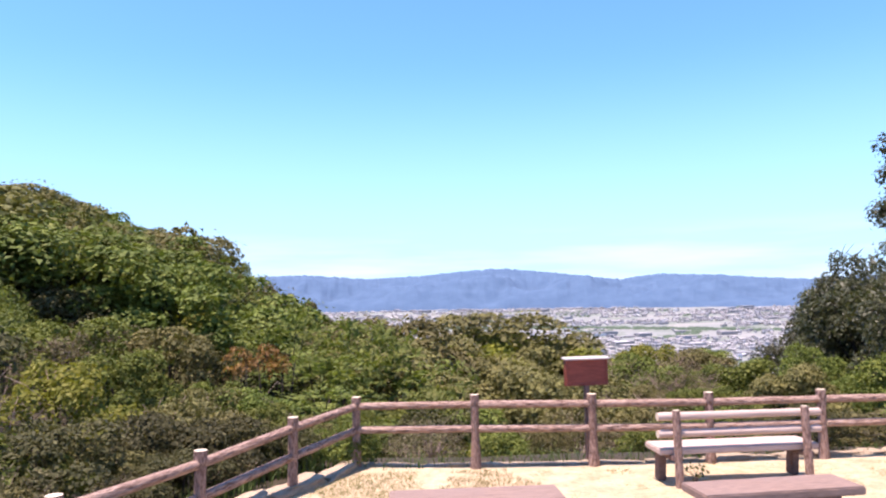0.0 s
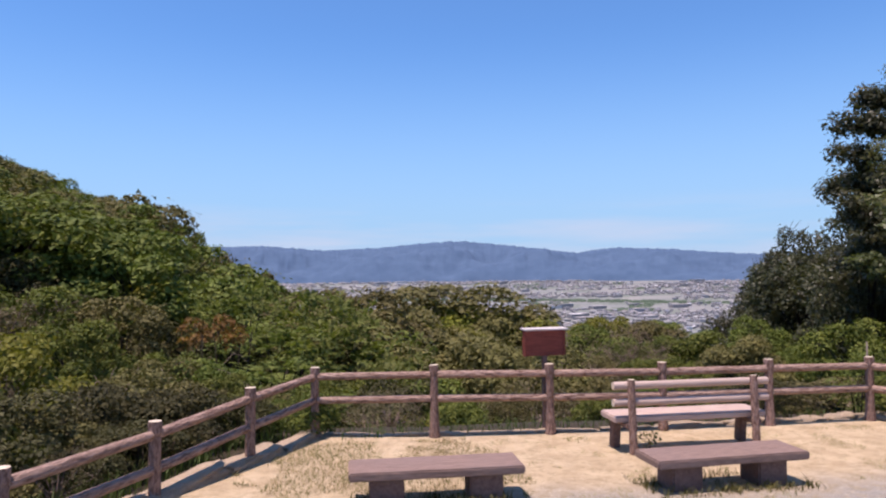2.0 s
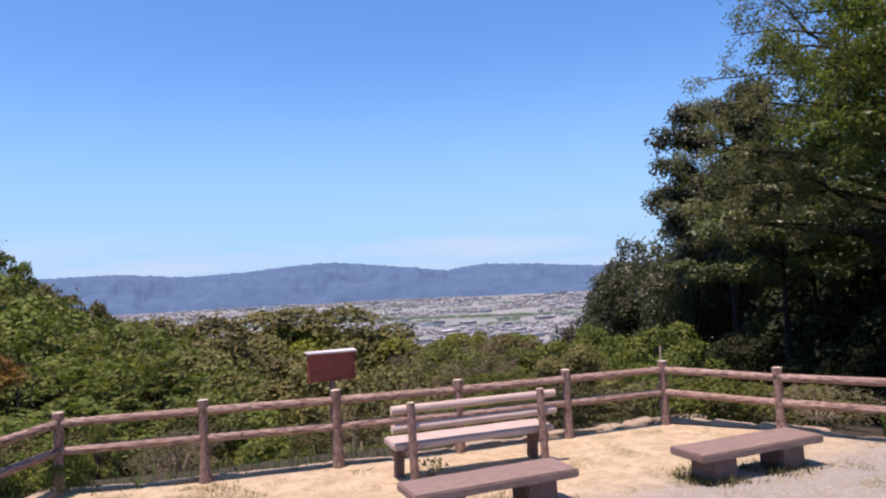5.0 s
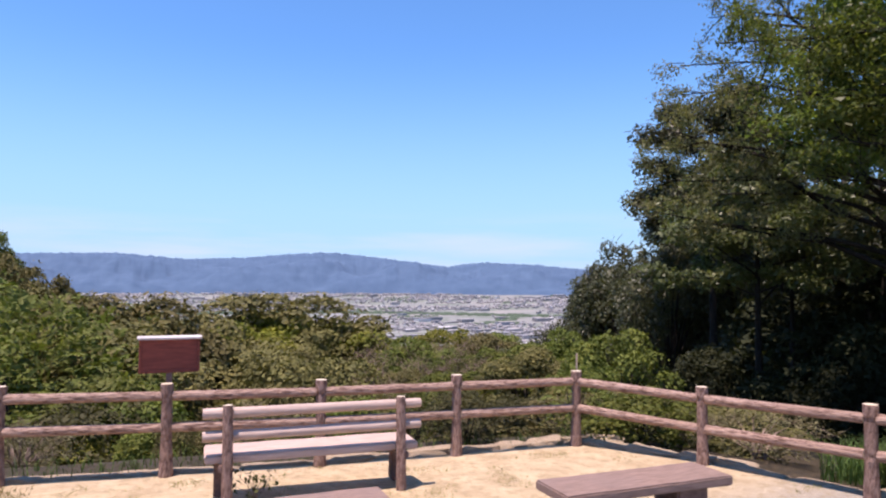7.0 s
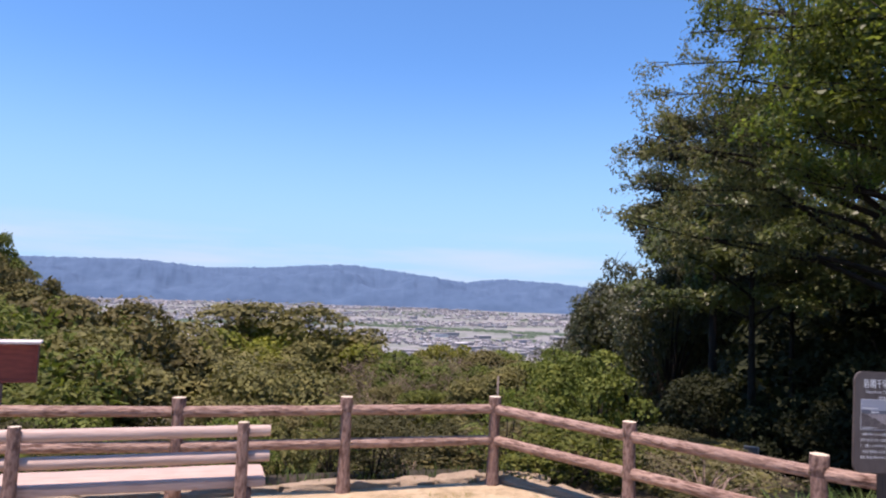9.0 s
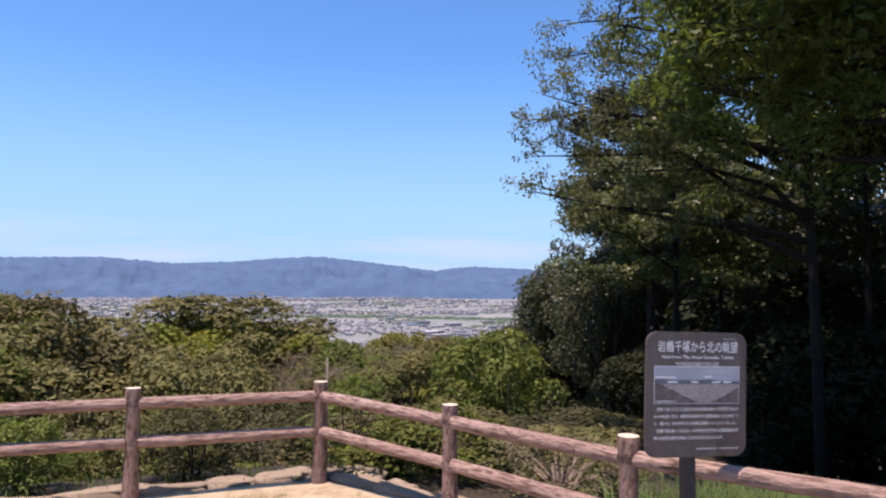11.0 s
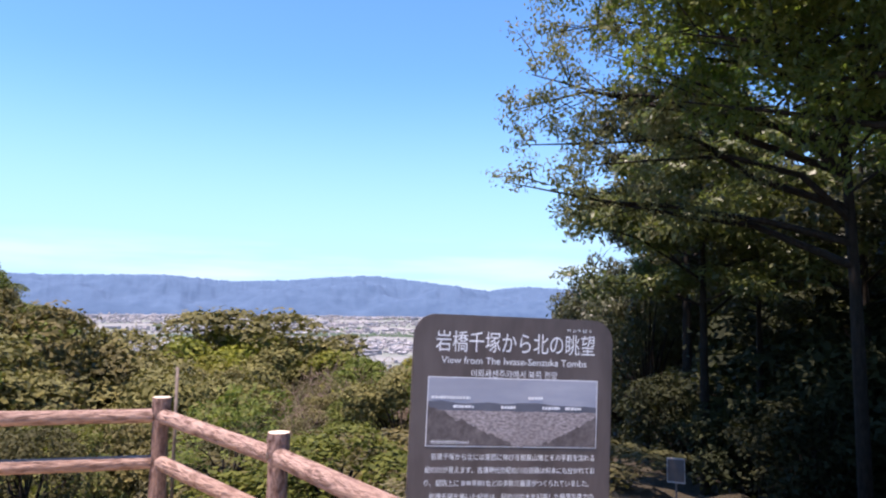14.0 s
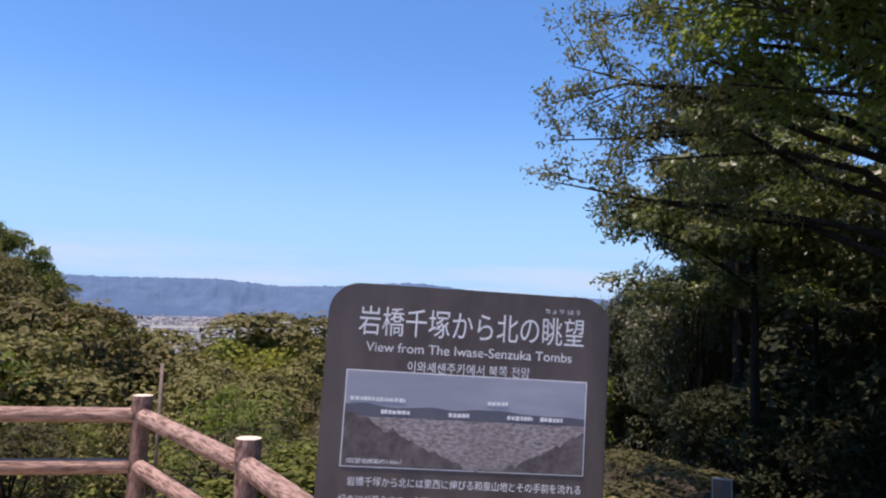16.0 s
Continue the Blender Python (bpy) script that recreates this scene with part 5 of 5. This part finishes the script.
# ---------------------------------------------------------------- grass
def blades(points, height, width, rng, bend=0.5):
    k = len(points)
    a = rng.random(k) * 2 * math.pi
    d = np.stack((np.cos(a), np.sin(a), np.zeros(k)), axis=1)
    side = np.stack((-np.sin(a), np.cos(a), np.zeros(k)), axis=1)
    h = (height * (0.5 + 0.8 * rng.random(k)))[:, None]
    w = width * (0.6 + 0.8 * rng.random(k))[:, None]
    p = points
    m = p + d * h * bend * 0.25 + np.array((0, 0, 1)) * h * 0.6
    e = p + d * h * bend * (0.5 + rng.random(k)[:, None] * 0.6) + np.array((0, 0, 1)) * h * 0.95
    low = np.stack((p - side * w / 2, p + side * w / 2, m + side * w * 0.4, m - side * w * 0.4), axis=1)
    top = np.stack((m - side * w * 0.4, m + side * w * 0.4, e + side * w * 0.05, e - side * w * 0.05), axis=1)
    return np.concatenate((low, top))


def grass_patch(name, label, box, n, height, width, mat, seed, keep, zfun, bend=0.6):
    rng = np.random.default_rng(seed)
    x = rng.uniform(box[0], box[1], n)
    y = rng.uniform(box[2], box[3], n)
    ok = keep(x, y)
    x, y = x[ok], y[ok]
    z = zfun(x, y) - 0.01
    tagged(new(name, quads_mesh(name, blades(np.stack((x, y, z), axis=1), height, width, rng, bend), mat)), label, "grass", kind="stuff")


def patchy(scale, cut, seed):
    def f(x, y):
        return np.array([noise.noise(Vector((a * scale, b * scale, seed))) + 0.4 * noise.noise(Vector((a * scale * 4, b * scale * 4, seed))) > cut for a, b in zip(x, y)])
    return f


grass_patch("grass_bank", "tall green grass on the shaded bank outside the fence", (8.6, 15, 1.5, 9), 38000, 0.36, 0.013, GRASS, 1, lambda x, y: (beyond(x, y) > 0.35) & (beyond(x, y) < 4.5) & (y < 6.3 + 0.3 * (x - 9)), ground_z)
grass_patch("grass_tuft", "tall bright grass beside the map board", (9.45, 10.7, 4.3, 5.9), 5200, 0.42, 0.016, GRASS, 11, lambda x, y: (beyond(x, y) > 0.3) & (beyond(x, y) < 1.1), ground_z, 0.9)
verge = patchy(1.1, -0.3, 9.0)
grass_patch("grass_verge", "green grass behind the fence on the left", (-7, 0.6, 3, 12), 16000, 0.24, 0.012, GRASS, 2, lambda x, y: (beyond(x, y) > 0.36) & (beyond(x, y) < 2.2) & verge(x, y), ground_z)
grass_patch("weeds_north", "low weeds along the outer side of the fence", (0.5, 9.0, 8.3, 11), 1800, 0.14, 0.012, GRASS, 3, lambda x, y: (beyond(x, y) > 0.12) & (beyond(x, y) < 1.3), ground_z)
near_left = patchy(0.9, 0.02, 3.0)
grass_patch("dry_grass_left", "short dry yellow grass on the sandy ground", (-2.2, 2.6, 4.5, 9.7), 30000, 0.05, 0.006, GRASS_DRY, 4, lambda x, y: (beyond(x, y) < -0.12) & near_left(x, y), terrace_z, 1.5)
thin = patchy(2.4, 0.33, 7.0)
grass_patch("dry_grass_tufts", "scattered small dry grass tufts on sand", (1.0, 9.0, 4.0, 9.3), 42000, 0.032, 0.006, GRASS_DRY, 5, lambda x, y: (beyond(x, y) < -0.1) & thin(x, y), terrace_z, 1.6)


def bench_weeds():
    rng = np.random.default_rng(17)
    pts = []
    for cx, cy, w, d in ((1.4, 6.22, 0.8, 0.1), (1.4, 6.5, 0.75, 0.12), (4.08, 5.98, 0.8, 0.1), (4.05, 6.3, 0.75, 0.14), (6.8, 5.8, 0.8, 0.1), (6.8, 6.15, 0.75, 0.14)):
        k = 1100
        x, y = cx + rng.uniform(-w, w, k), cy + rng.normal(size=k) * d
        pts.append(np.stack((x, y, terrace_z(x, y) - 0.01), axis=1))
    p = np.concatenate(pts)
    p = p[patchy(2.2, -0.05, 2.0)(p[:, 0], p[:, 1])]
    tagged(new("weeds_under_benches", quads_mesh("weeds", blades(p, 0.075, 0.008, rng, 0.9), LEAF_OLIVE)), "small dull weeds growing round the bench legs", "grass", kind="stuff")
    t = thing("weed_plant", pose(4.12, 7.62, float(terrace_z(4.12, 7.62))), "small dark weed growing beside the bench leg", "plant")
    b = Buf()
    rr = random.Random(2)
    cl = []
    for _ in range(9):
        e = (rr.uniform(-0.16, 0.16), rr.uniform(-0.12, 0.12), rr.uniform(0.08, 0.26))
        b.tube([(0, 0, 0), (e[0] * 0.4, e[1] * 0.4, e[2] * 0.6), e], [0.004, 0.003, 0.002], 4)
        cl.append((*e, 0.06))
    part("stems", b.mesh("stems", TWIG), t)
    part("leaves", quads_mesh("leaves", leaves(cl, 2600, 0.05, np.random.default_rng(3)), LEAF_TREE), t)


bench_weeds()

for src in [s for group in PLANTS.values() for s in group]:
    for o in (*src.children_recursive, src):
        bpy.data.objects.remove(o)
